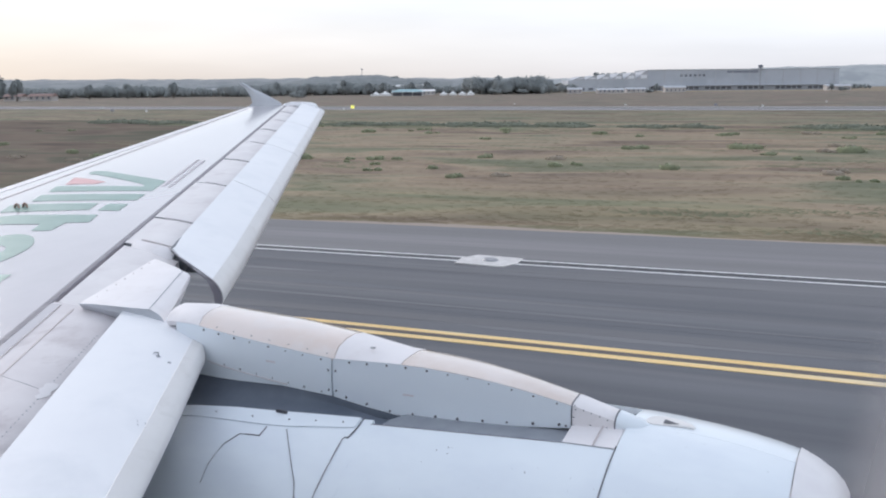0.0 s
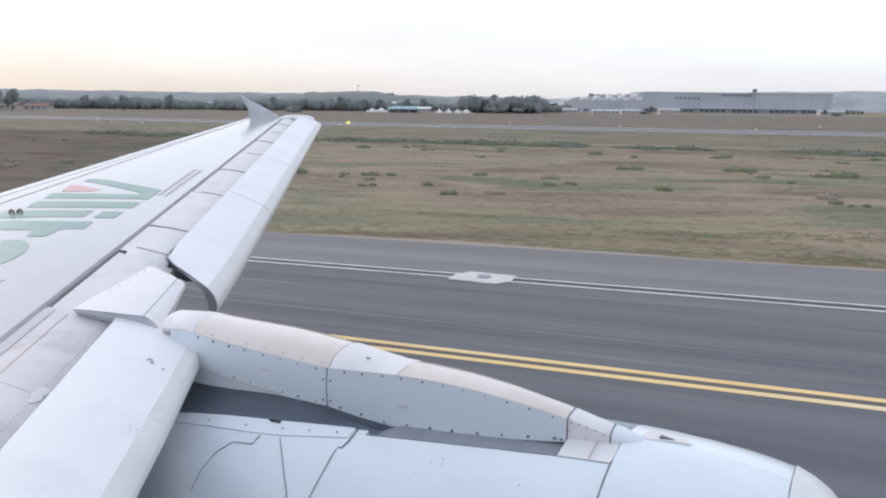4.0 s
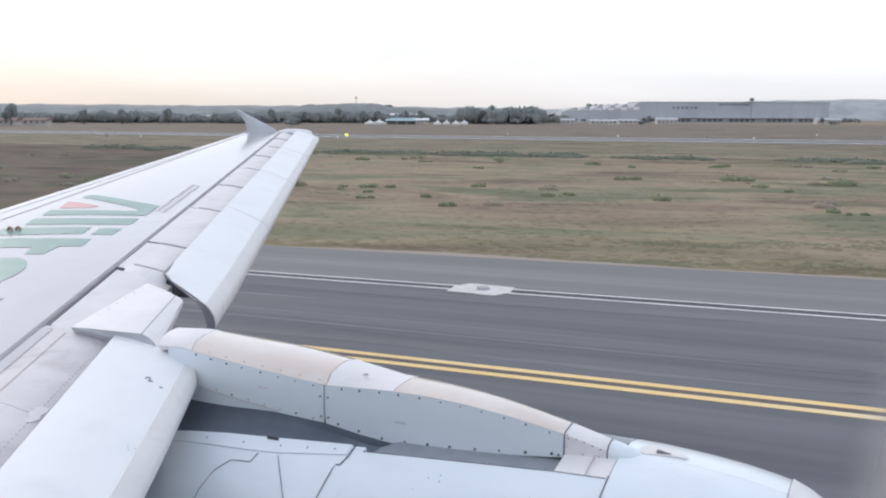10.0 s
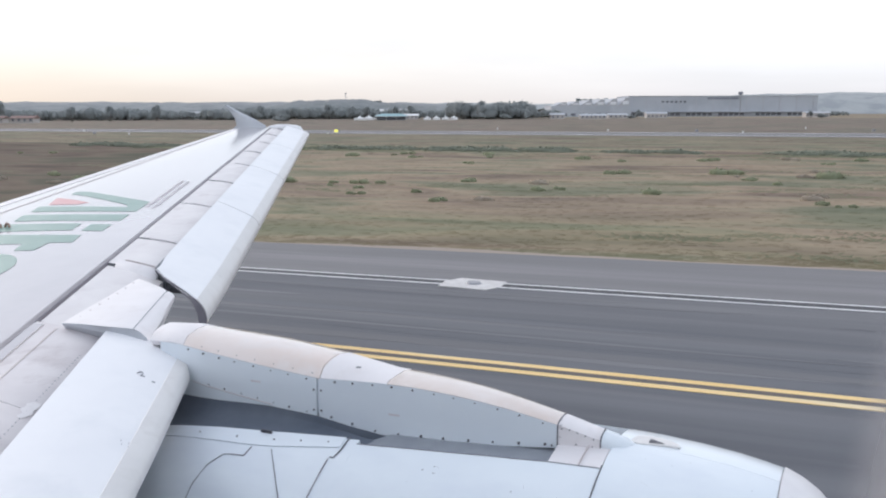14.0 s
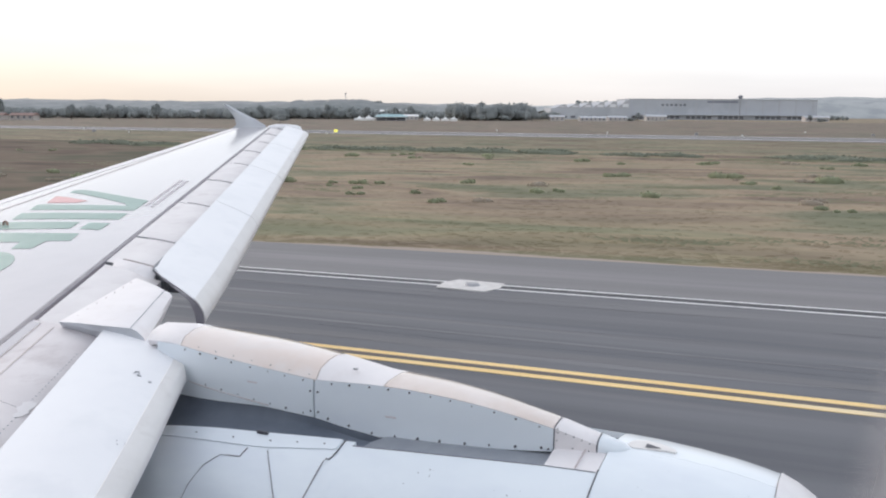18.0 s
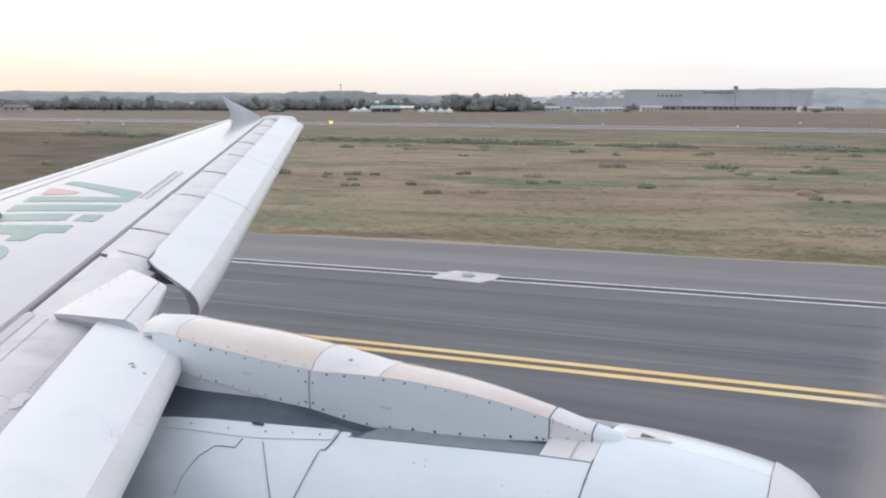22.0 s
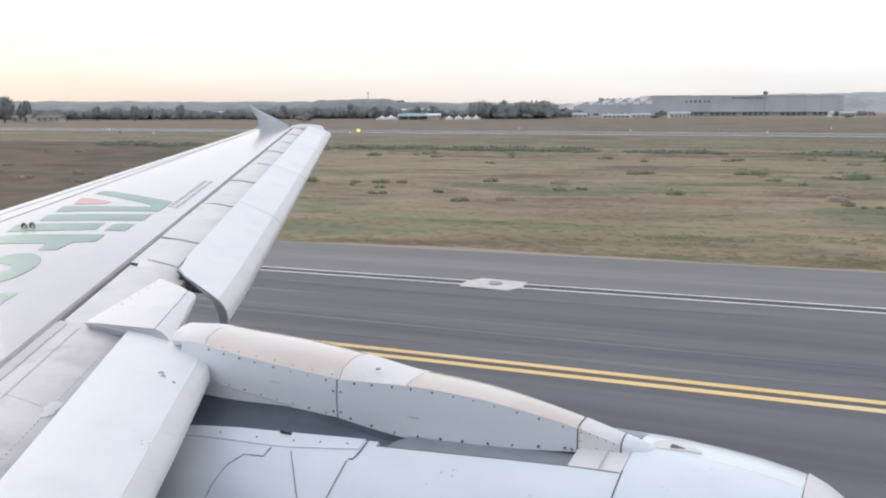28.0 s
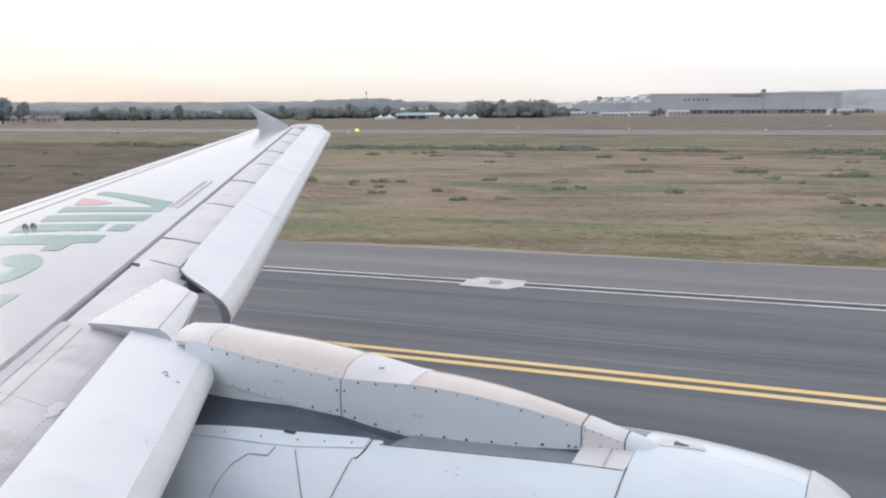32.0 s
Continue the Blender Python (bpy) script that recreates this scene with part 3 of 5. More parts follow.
part("skin_edge", loft([[(x_seam(y) + a, y, zw(y) + b) for a, b in ((-.004, .0035), (.085, .0005), (.085, -.02), (-.004, -.02))] for y in np.linspace(.2, 4.38, 10)]), M["wing"], airliner,
     "grey-white wing skin edge beside the joint")
part("panel_seam", ribbon([(x_seam(y) + .089, y, zw(y) - .003) for y in np.linspace(.3, 4.36, 10)], [WN] * 10, .006, .0025), M["faint"], airliner, "pinkish worn paint edge")


def panel_z(x, y):
    """Height of the inboard leading edge panels."""
    return zw(y) - .006 + float(np.interp((x - x_seam(y)) / .98, (0, .25, .5, .72, .9), (.004, -.006, -.035, -.09, -.18)))


part("sealant_patch", prism([(-3.925, 3.262), (-3.955, 3.275), (-3.962, 3.315), (-4.005, 3.34), (-4.012, 3.385), (-4.034, 3.41), (-4.022, 3.452), (-3.985, 3.462), (-3.955, 3.425),
                             (-3.948, 3.375), (-3.918, 3.345), (-3.915, 3.29)], lambda x, y: panel_z(x, y) + .002, .0015), M["light"], airliner, "torn white sealant patch")
rivet_bm = bmesh.new()
bmesh.ops.create_cone(rivet_bm, cap_ends=True, segments=6, radius1=.0042, radius2=.0035, depth=.004)
rivet_me = bpy.data.meshes.new("rivet")
rivet_bm.to_mesh(rivet_me)
rivet_bm.free()
rivet_me.materials.append(M["skirt"])
for k in range(44):
    yr = 2.3 + k * .042
    rv = new("rivet", rivet_me)
    rv.parent = airliner
    rv.location = (x_seam(yr) + .552, yr, panel_z(x_seam(yr) + .552, yr) + .001)
for k in range(16):
    yr = 2.9 + k * .085
    rv = new("rivet", rivet_me)
    rv.parent = airliner
    rv.location = (x_seam(yr) + .05, yr, panel_z(x_seam(yr) + .05, yr) + .001)
part("panel_end_cap", loft([[(p[0] + (.09 if k == 0 else 0), yy - .10 * k, p[2]) for k, p in zip((0, .3, .6, .8, 1, 1, 1, 1, 1, 0), nose_section(yy, lf, 1.02, .58))] for yy, lf in ((5.90, .010), (5.86, .006), (5.80, -.02), (5.755, -.07))]),
     M["light"], airliner, "rounded white end of the fixed leading edge", True)

_cr = [(-5.755 + .09, 5.90, 3.112), (-5.60, 5.885, 3.112), (-5.42, 5.872, 3.095), (-5.22, 5.86, 3.07)]
part("panel_seam", ribbon(_cr, [(0, -.3, 1)] * 4, .007, .003), M["faint"], airliner, "thin crease line at the panel's end")
SLAT_TOP = [(0, 0), (.22, -.13), (.44, -.28), (.66, -.45), (.83, -.60)]
SLAT_BOWED = [(0, 0), (.22, -.06), (.44, -.17), (.66, -.36), (.83, -.60)]
SLAT_NOSE = [(.83, -.60), (.92, -.74), (.98, -.90), (1.0, -1.06), (.99, -1.22), (.94, -1.32), (.86, -1.26)]
SLAT_UNDER = [(.84, -1.0), (.74, -.66), (.52, -.43), (.28, -.23), (.03, -.03)]


def slat(y0, y1, xb, dx, dz, skew0=0.0, skew1=0.0, lift=0.02, label="", power=2):
    """A slat: back edge x at xb(y), nose dx ahead and dz below; skew shifts the nose of its ends along the span."""
    n = 9

    def skin(prof, grow=0.0):
        secs = []
        for i in range(n):
            f = i / (n - 1)
            y = lerp(y0, y1, f)
            sk = skew0 * max(0, 1 - f * 4) + skew1 * max(0, f * 4 - 3)
            bow = .25 if power > 2 else 0.0
            secs.append([(xb(y) + px * dx(y) - 0.54 * sk * (px ** power - bow * math.sin(math.pi * px)) + grow * px, y + sk * (px ** power - bow * math.sin(math.pi * px)), zw(y) + lift + pz * dz(y) + grow) for px, pz in prof])
        return secs

    top = SLAT_TOP if power < 2 else SLAT_BOWED
    body = skin(top + SLAT_UNDER)
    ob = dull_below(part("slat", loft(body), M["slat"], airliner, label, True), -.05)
    nose = skin(SLAT_NOSE + [(.82, -1.0), (.80, -.66)], .003)
    full = skin(top + SLAT_NOSE[1:] + SLAT_UNDER)
    part("slat_nose", loft(nose), M["cream"], ob, "cream leading edge of the slat", True)
    for secs, out in ((full[0], -.006), (full[-1], .003)):
        bm = bmesh.new()
        bm.faces.new([bm.verts.new((p[0], p[1] + out, p[2] - .004)) for p in secs])
        if out < 0:
            part("end_rib", bm, M["seam"], ob, "dark end rib")
        else:
            bm.free()
    return ob


def slat_mark(owner, pts, xb, dx, dz, width):
    """A small painted stroke lying on a slat's upper face."""
    def z(x, y):
        f = (x - xb(y)) / dx
        top = SLAT_TOP if dz > .2 else SLAT_BOWED
        return zw(y) + .02 + dz * float(np.interp(f, [p[0] for p in top], [p[1] for p in top])) + .0025
    fine = [Vector(a).lerp(Vector(b), k / 3) for a, b in zip(pts, pts[1:]) for k in range(3)] + [Vector(pts[-1])]
    part("stencil_mark", ribbon([(p.x, p.y, z(p.x, p.y)) for p in fine], [(.25, 0, .97)] * len(fine), width, .002), M["mark"], owner, "small dark stencil mark")


def xb_out(y):
    return -5.2 - 0.5375 * (y - 5.75)


def xb_in(y):
    return -3.60 - 0.557 * (y - 2.96)


slat_out = []
for a, b in ((5.75, 8.3), (8.316, 10.75), (10.766, 13.0), (13.016, 15.34)):
    slat_out.append(slat(a, b, xb_out, lambda y: lerp(.585, .525, min(max((y - 6.0) / 9.3, 0), 1)),
                         lambda y: lerp(.285, .16, min(max((y - 6.0) / 9.3, 0), 1)), -0.28 if a < 6 else 0, 0, label="extended white leading edge slat", power=.44))
slat_in = slat(0.35, 4.44, xb_in, lambda y: .715, lambda y: .18, 0, -.24, .02, "extended white inboard leading edge slat", 6)
slat_mark(slat_in, [(-3.722, 3.920), (-3.733, 3.944), (-3.716, 3.958), (-3.698, 3.942), (-3.692, 3.912), (-3.668, 3.923)], xb_in, .715, .18, .002)
slat_mark(slat_in, [(-3.606, 3.908), (-3.590, 3.918)], xb_in, .715, .18, .011)
for mx, my in ((-3.225, 3.26), (-3.20, 3.235), (-3.19, 3.275), (-3.165, 3.245)):
    slat_mark(slat_in, [(mx, my), (mx + .004, my + .002)], xb_in, .715, .18, .0035)
slat_mark(slat_out[0], [(-5.055, 5.93), (-5.035, 5.96), (-5.015, 5.94)], xb_out, .585, .285, .006)
slat_mark(slat_out[0], [(-5.005, 5.92), (-4.985, 5.945)], xb_out, .585, .285, .006)
slat_mark(slat_out[0], [(-4.945, 5.90), (-4.925, 5.925)], xb_out, .585, .285, .006)


def build_fairing():
    """The fixed nose between the slats, over the pylon."""
    inner = [(-4.77, 4.357, 2.970), (-4.60, 4.346, 2.982), (-4.40, 4.338, 2.988), (-4.28, 4.352, 2.987), (-4.176, 4.385, 2.980), (-4.11, 4.378, 2.965), (-4.055, 4.366, 2.940), (-4.03, 4.358, 2.912)]
    outer = [(-5.12, 5.46, 3.060), (-4.97, 5.37, 3.068), (-4.80, 5.27, 3.072), (-4.67, 5.205, 3.072), (-4.55, 5.140, 3.064), (-4.50, 5.132, 3.054), (-4.465, 5.118, 3.038), (-4.452, 5.10, 3.015)]
    secs = []
    for f in np.linspace(0, 1, 7):
        p = [Vector(a).lerp(Vector(b), f) for a, b in zip(inner, outer)]
        k = min(f * 3, 1)   # thin at the inner end
        p += [p[7] + Vector((-.03 - .14 * k, .01 + .05 * k, -.02 - .20 * k)), p[3] + Vector((-.04 * k, 0, -.055 - .39 * k)), p[0] + Vector((0, 0, -.004 - .43 * k))]
        secs.append([tuple(v) for v in p])
    ob = part("nose_fairing", loft(secs), M["light"], airliner, "white fixed nose fairing above the pylon", True)
    ob.data.materials.append(M["endplate"])
    for p in ob.data.polygons:   # the inner end, greyed for the shadowed gap
        if p.normal.y < -.6 and p.center.y < 4.5 and abs(p.normal.z) < .7:
            p.material_index = 1
            p.use_smooth = False
    return ob


fairing = build_fairing()
part("panel_seam", ribbon([Vector((-4.178, 4.387, 2.982)).lerp(Vector((-4.552, 5.138, 3.066)), f) for f in np.linspace(0.0, 1, 8)], [(0.1, -.1, 1)] * 8, .0035, .0015), M["skirt"], fairing, "thin dark seam along the nose")
part("apron_panel", loft([[(x_seam(y) + a, y, zw(y) + b) for a, b in ((.03, -.004), (.30, -.035), (.62, -.10), (.62, -.35), (.03, -.3))] for y in (4.43, 4.9, 5.4, 5.76)]),
     M["nose_out"], airliner, "white wing skin behind the nose fairing", True)

for f in np.linspace(.08, .92, 7):
    p = Vector((-4.72, 4.42, 2.980)).lerp(Vector((-5.05, 5.38, 3.066)), f)
    dot = bmesh.new()
    bmesh.ops.create_cone(dot, cap_ends=True, segments=6, radius1=.006, radius2=.005, depth=.006, matrix=Matrix.Translation(p))
    part("rivet", dot, M["faint"], fairing)

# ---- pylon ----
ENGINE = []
PYL = [  # x, half width, crease height, crown height, lower edge height
    (-4.2, .12, 3.02, 3.10, 2.74), (-3.45, .185, 3.080, 3.148, 2.785), (-3.25, .212, 3.066, 3.136, 2.79), (-3.15, .222, 3.057, 3.131, 2.792), (-2.80, .225, 3.024, 3.114, 2.808), (-2.47, .22, 2.995, 3.077, 2.790),
    (-2.15, .205, 3.006, 3.029, 2.735), (-2.0, .20, 3.008, 3.021, 2.737), (-1.86, .193, 3.001, 3.013, 2.741), (-1.72, .185, 2.990, 3.000, 2.745), (-1.57, .169, 2.969, 2.980, 2.753), (-1.42, .15, 2.942, 2.954, 2.762),
    (-1.20, .125, 2.892, 2.908, 2.778), (-1.03, .10, 2.842, 2.866, 2.795), (-0.94, .085, 2.818, 2.846, 2.790), (-0.885, .055, 2.805, 2.826, 2.787), (-0.862, .02, 2.798, 2.808, 2.785)]
YC, ZC = 4.10, 1.75


def pylon_top(x):
    w, zc, zt, zl = interp(x, PYL)
    far = [(x, YC + w, zc - .11), (x, YC + w * .8, zt - .07), (x, YC + w * .42, zt - .018)]
    near = [(x, YC - w * .42, lerp(zc, zt, .93)), (x, YC - w * .8, lerp(zc, zt, .62)), (x, YC - w, zc)]
    return far + [(x, YC, zt)] + near


def pylon_piece(name, xs, material, label, which):
    secs = []
    for x in xs:
        w, zc, zt, zl = interp(x, PYL)
        if which == "top":
            secs.append(pylon_top(x) + [(x, YC - w * .9, zc - .03), (x, YC + w * .9, zc - .12)])
        elif which == "side":
            secs.append([(x, YC - w, zc - .002), (x, YC - w - .006, lerp(zc, zl, .5)), (x, YC - w, zl), (x, YC - w + .03, zl), (x, YC - w + .03, zc - .002)])
        else:
            secs.append([(x, YC - w + .03, zc - .01), (x, YC - w + .03, zl - which), (x, YC + w * .8, zl - which), (x, YC + w * .8, zc - .12)])
    return part(name, loft(secs), material, airliner, label, True)


def steps_x(a, b, n=8):
    return list(np.linspace(a, b, n))


pylon_core = pylon_piece("pylon_core", steps_x(-3.5, -1.1, 16), M["core"], "inner pylon structure coloured dark for the recess's shade", -.06)
pylon_cap = pylon_piece("pylon_top_fairing", steps_x(-3.62, -3.36, 4), M["light"], "white aft pylon fairing", "top")
top_a = pylon_piece("pylon_top_fairing", steps_x(-3.355, -2.46), M["beige"], "faded beige pylon top fairing", "top")
top_b = pylon_piece("pylon_top_fairing", steps_x(-2.455, -2.075, 6), M["light"], "pale pylon top fairing", "top")
top_c = pylon_piece("pylon_top_fairing", steps_x(-2.07, -1.205), M["tan"], "tan stained pylon top fairing", "top")
side_a = pylon_piece("pylon_side_panel", steps_x(-3.54, -2.475), M["nacelle"], "pale grey pylon side panel", "side")
side_b = pylon_piece("pylon_side_panel", steps_x(-2.465, -1.205), M["nacelle"], "pale grey pylon side panel", "side")


def nose_cone(name, x0, x1, material, label):
    secs = []
    for x in steps_x(x0, x1, 6):
        w, zc, zt, zl = interp(x, PYL)
        top = pylon_top(x)
        secs.append(top + [(x, YC - w - .004, lerp(zc, zl, .5)), (x, YC - w, zl - .03), (x, YC + w, zl - .03), (x, YC + w, lerp(zc, zl, .95))])
    return part(name, loft(secs), material, airliner, label, True)


front_a = nose_cone("pylon_front_fairing", -1.20, -1.005, M["light"], "pale riveted front fairing of the pylon")
front_b = nose_cone("pylon_nose_cap", -1.0, -0.862, M["nacelle"], "pale blue-grey pylon nose cap")

# fasteners along the panels
bolt_bm = bmesh.new()
bmesh.ops.create_cone(bolt_bm, cap_ends=True, segments=8, radius1=.0075, radius2=.006, depth=.006)
bolt_me = bpy.data.meshes.new("fastener")
bolt_bm.to_mesh(bolt_me)
bolt_bm.free()
bolt_me.materials.append(M["bolt"])
SIDEWAYS = Matrix.Rotation(radians(90), 4, "X")


def fastener(parent, p, turn=SIDEWAYS, size=1.0):
    o = new("fastener", bolt_me)
    o.parent = parent
    o.matrix_basis = Matrix.Translation(p) @ turn @ Matrix.Scale(size, 4)
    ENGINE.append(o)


rng = random.Random(5)


def side_row(panel, x0, x1, n, z_of, small=.5, large=.85):
    for x in np.linspace(x0, x1, n):
        x += rng.uniform(-.006, .006)
        w = interp(x, PYL)[0]
        fastener(panel, (x, YC - w - .005, z_of(x)), size=rng.uniform(small, large))


side_row(side_a, -3.32, -2.535, 8, lambda x: interp(x, PYL)[1] - .016)
side_row(side_a, -3.164, -2.534, 7, lambda x: lerp(2.875, 2.807, (x + 3.164) / .63))
side_row(side_b, -2.372, -1.271, 11, lambda x: interp(x, PYL)[1] - .014)
side_row(side_b, -2.394, -1.258, 10, lambda x: interp(x, PYL)[3] + .018, .75, 1.05)
for panel, x in ((side_a, -2.49), (side_b, -2.446), (side_b, -1.228)):
    w, zc, zt, zl = interp(x, PYL)
    for z in ((2.932, 2.824) if x < -2 else (2.79,)):
        fastener(panel, (x, YC - w - .008, z), size=.75)
for x, z in ((-1.192, 2.835), (-1.192, 2.794), (-1.187, 2.893), (-1.185, 2.875), (-1.147, 2.873), (-1.11, 2.862), (-1.072, 2.85), (-1.035, 2.836), (-1.04, 2.80), (-1.115, 2.805)):
    w = interp(x, PYL)[0]
    fastener(front_a, (x, YC - w - .004, z), size=.45)
for x in np.linspace(-3.225, -2.506, 7):
    w, zc, zt, zl = interp(x, PYL)
    fastener(top_a, (x, YC - w * .95, lerp(zc, zt, .2)), Matrix.Rotation(radians(62), 4, "X"), .45)
part("panel_seam", ribbon([(x, YC - interp(x, PYL)[0] - .006, lerp(2.875, 2.807, (x + 3.164) / .63) - .012) for x in np.linspace(-3.3, -2.75, 6)], [(0, -1, 0)] * 6, .0022, .0015), M["faint"], side_a, "thin grey seam")
for x, z in ((-2.85, 2.935), (-2.03, 2.853)):
    w = interp(x, PYL)[0]
    part("stencil_mark", box((x - .03, YC - w - .010, z - .004), (x + .03, YC - w - .007, z + .004)), M["stencil"], side_a if x < -2.5 else side_b, "faded grey stencil bar")
for x in (-3.56, -3.5, -3.43):
    w, zc, zt, zl = interp(x, PYL)
    for f in (.75, .2):
        fastener(pylon_cap, (x, YC - w * f, lerp(zc, zt, 1 - f * .75) + .004), Matrix.Identity(4), .8)

# ---- engine ----
R_OF = [(-4.4, .80), (-3.8, .95), (-3.1, 1.045), (-2.2, 1.06), (-1.5, 1.065), (-.98, 1.062), (-.7, 1.052), (-.42, 1.019), (-.23, .985),
        (-.13, .943), (-.07, .900), (-.03, .850), (-.005, .80)]


def nac(x, deg, dr=0.0):
    """A point on the cowl; deg runs from straight up towards the fuselage."""
    r = interp(x, R_OF)[0] + dr
    a = radians(deg)
    return (x, YC - r * math.sin(a), ZC + r * math.cos(a))


def nac_normal(deg):
    a = radians(deg)
    return (0, -math.sin(a), math.cos(a))


def fan_edge(x):
    """Angle of the fan cowl's upper edge."""
    return float(np.interp(x, [-2.16, -1.92, -1.55, -1.18, -.955], [20.8, 19.6, 17.9, 15.8, 15.1]))


def land_top(x):
    """Angle of the upper edge of the reverser cowl's land."""
    return float(np.interp(x, [-3.9, -3.29, -2.70, -2.40, -2.15], [26.0, 24.2, 21.8, 20.3, 19.2]))


def land_foot(x):
    return float(np.interp(x, [-3.9, -3.1, -2.8, -2.6, -2.22], [28.4, 27.7, 27.4, 26.5, 23.1]))


def cowl(name, xs, d0, d1, material, label, n=40, dr=0.0, thick=.03):
    secs = []
    for x in xs:
        a = d0(x) if callable(d0) else d0
        out = [nac(x, d, dr) for d in np.linspace(a, d1, n)]
        inn = [nac(x, d, dr - thick) for d in np.linspace(d1, a, n)]
        secs.append(out + inn)
    return part(name, loft(secs), material, airliner, label, True)


cowl_aft = cowl("reverser_cowl", steps_x(-4.4, -2.15, 12), land_top, 338, M["nacelle"], "pale blue-grey thrust reverser cowl")
cowl_fan = cowl("fan_cowl", steps_x(-2.15, -0.955, 10), fan_edge, 344.5, M["nacelle"], "pale blue-grey fan cowl door")
cowl_inlet = cowl("inlet_cowl", [-.95, -.8, -.6, -.42, -.3, -.215], 0, 359.9, M["nacelle"], "pale blue-grey inlet cowl", 72)
_lip = [(-.21, .985), (-.13, .950), (-.06, .905), (-.015, .860), (.012, .81), (.0, .77), (-.08, .735), (-.4, .73)]
lip = part("inlet_lip", loft([[(x, YC - r * math.sin(a), ZC + r * math.cos(a)) for a in np.linspace(0, 2 * math.pi, 72, endpoint=False)] for x, r in _lip], caps=False),
           M["lip"], airliner, "pinkish bare metal inlet lip", True)
fan = bmesh.new()
bmesh.ops.create_cone(fan, cap_ends=True, segments=48, radius1=.74, radius2=.74, depth=.05, matrix=Matrix.Translation((-.45, YC, ZC)) @ Matrix.Rotation(radians(90), 4, "Y"))
part("fan_disc", fan, M["fan"], airliner, "dark fan inside the inlet")
core_bm = loft([[(x, YC - r * math.sin(a), ZC + r * math.cos(a)) for a in np.linspace(0, 2 * math.pi, 40, endpoint=False)] for x, r in
                ((-4.9, .4), (-4.3, .66), (-3.6, .90), (-2.3, .94), (-1.2, .94))])
part("engine_core", core_bm, M["core"], airliner, "engine core coloured dark for the trough's shade", True)


def cowl_seam(owner, pts, width=.012, material="gap"):
    fine = []
    for (x0, d0), (x1, d1) in zip(pts, pts[1:]):
        for f in np.linspace(0, 1, 7)[:-1]:
            fine.append((lerp(x0, x1, f), lerp(d0, d1, f)))
    fine.append(pts[-1])
    part("panel_seam", ribbon([nac(x, d, .0015) for x, d in fine], [nac_normal(d) for x, d in fine], width, .002), M[material], owner, "dark panel seam")


cowl_seam(cowl_aft, [(-2.579, 27.6), (-2.486, 34.6), (-2.385, 42.6), (-2.28, 56), (-2.22, 66)], .0035, "seam")
cowl_seam(cowl_aft, [(-2.207, 18.9), (-2.211, 24.0), (-2.223, 26.9), (-2.246, 27.0)], .005)
cowl_seam(cowl_aft, [(-2.249, 27.5), (-2.249, 34.9), (-2.255, 41.3), (-2.27, 60)], .0035, "seam")
cowl_seam(cowl_aft, [(-2.70, 27.8), (-2.709, 31.0), (-2.79, 31.3)], .004, "seam")
cowl_seam(cowl_aft, [(-2.79, 31.3), (-2.827, 31.6), (-2.884, 35.7), (-2.91, 42.1), (-2.907, 47.6)], .002, "skirt")
cowl_seam(cowl_fan, [(-.953, 14.2), (-.953, 60)], .006)
cowl_seam(cowl_fan, [(-1.055, 4), (-1.057, 15)], .0025, "faint")
cowl_seam(lip, [(-.212, -40), (-.212, 70)], .008, "faint")
cowl_seam(cowl_fan, [(x, fan_edge(x) + .2) for x in (-2.15, -1.9, -1.7, -1.4, -1.2, -.96)], .0022, "seam")

# pale land along the top edge of the reverser cowl, and grey skirt beside the pylon
part("cowl_land", loft([[nac(x, land_top(x) - .3, .004), nac(x, land_foot(x), .004), nac(x, land_foot(x), -.01), nac(x, land_top(x) - .3, -.01)] for x in (-3.9, -3.5, -3.2, -2.95, -2.75, -2.6, -2.4, -2.225)]),
     M["nacelle"], cowl_aft, "pale upper edge strip of the cowl")
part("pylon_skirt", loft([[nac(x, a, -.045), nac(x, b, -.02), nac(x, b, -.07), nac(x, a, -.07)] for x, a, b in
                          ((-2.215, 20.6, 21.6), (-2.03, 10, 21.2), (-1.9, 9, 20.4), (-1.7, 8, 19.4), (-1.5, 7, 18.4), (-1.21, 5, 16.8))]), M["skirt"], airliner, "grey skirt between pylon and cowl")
part("pylon_skirt", loft([[nac(x, 3, -.004), nac(x, fan_edge(x) - .2, -.004), nac(x, fan_edge(x) - .2, -.05), nac(x, 3, -.05)] for x in (-1.2, -1.08, -.957)]), M["light"], airliner, "pale beige skirt panel")

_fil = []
for x in (-4.1, -3.6, -3.1, -2.7, -2.4, -2.2, -2.02):   # a fillet from the pylon's foot to the cowl's edge, closing an over-dark gap
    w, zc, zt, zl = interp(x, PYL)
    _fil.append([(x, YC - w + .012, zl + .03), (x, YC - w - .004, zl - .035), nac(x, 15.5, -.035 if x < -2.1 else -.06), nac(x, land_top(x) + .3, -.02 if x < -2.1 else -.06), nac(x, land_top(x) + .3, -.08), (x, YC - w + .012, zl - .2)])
part("pylon_skirt", loft(_fil), M["slate"], airliner, "skirt under the pylon, its shade painted in slate grey", True)
for x in (-1.2025, -1.0025):
    w, zc, zt, zl = interp(x, PYL)
    part("panel_seam", ribbon(pylon_top(x)[3:] + [(x, YC - w - .005, lerp(zc, zl, .5)), (x, YC - w - .001, zl - .02)], [(0, 0, 1), (0, -.5, 1), (0, -1, .8), (0, -1, .2), (0, -1, 0), (0, -1, 0)], .006, .002),
         M["gap"], airliner, "dark joint between fairing pieces")
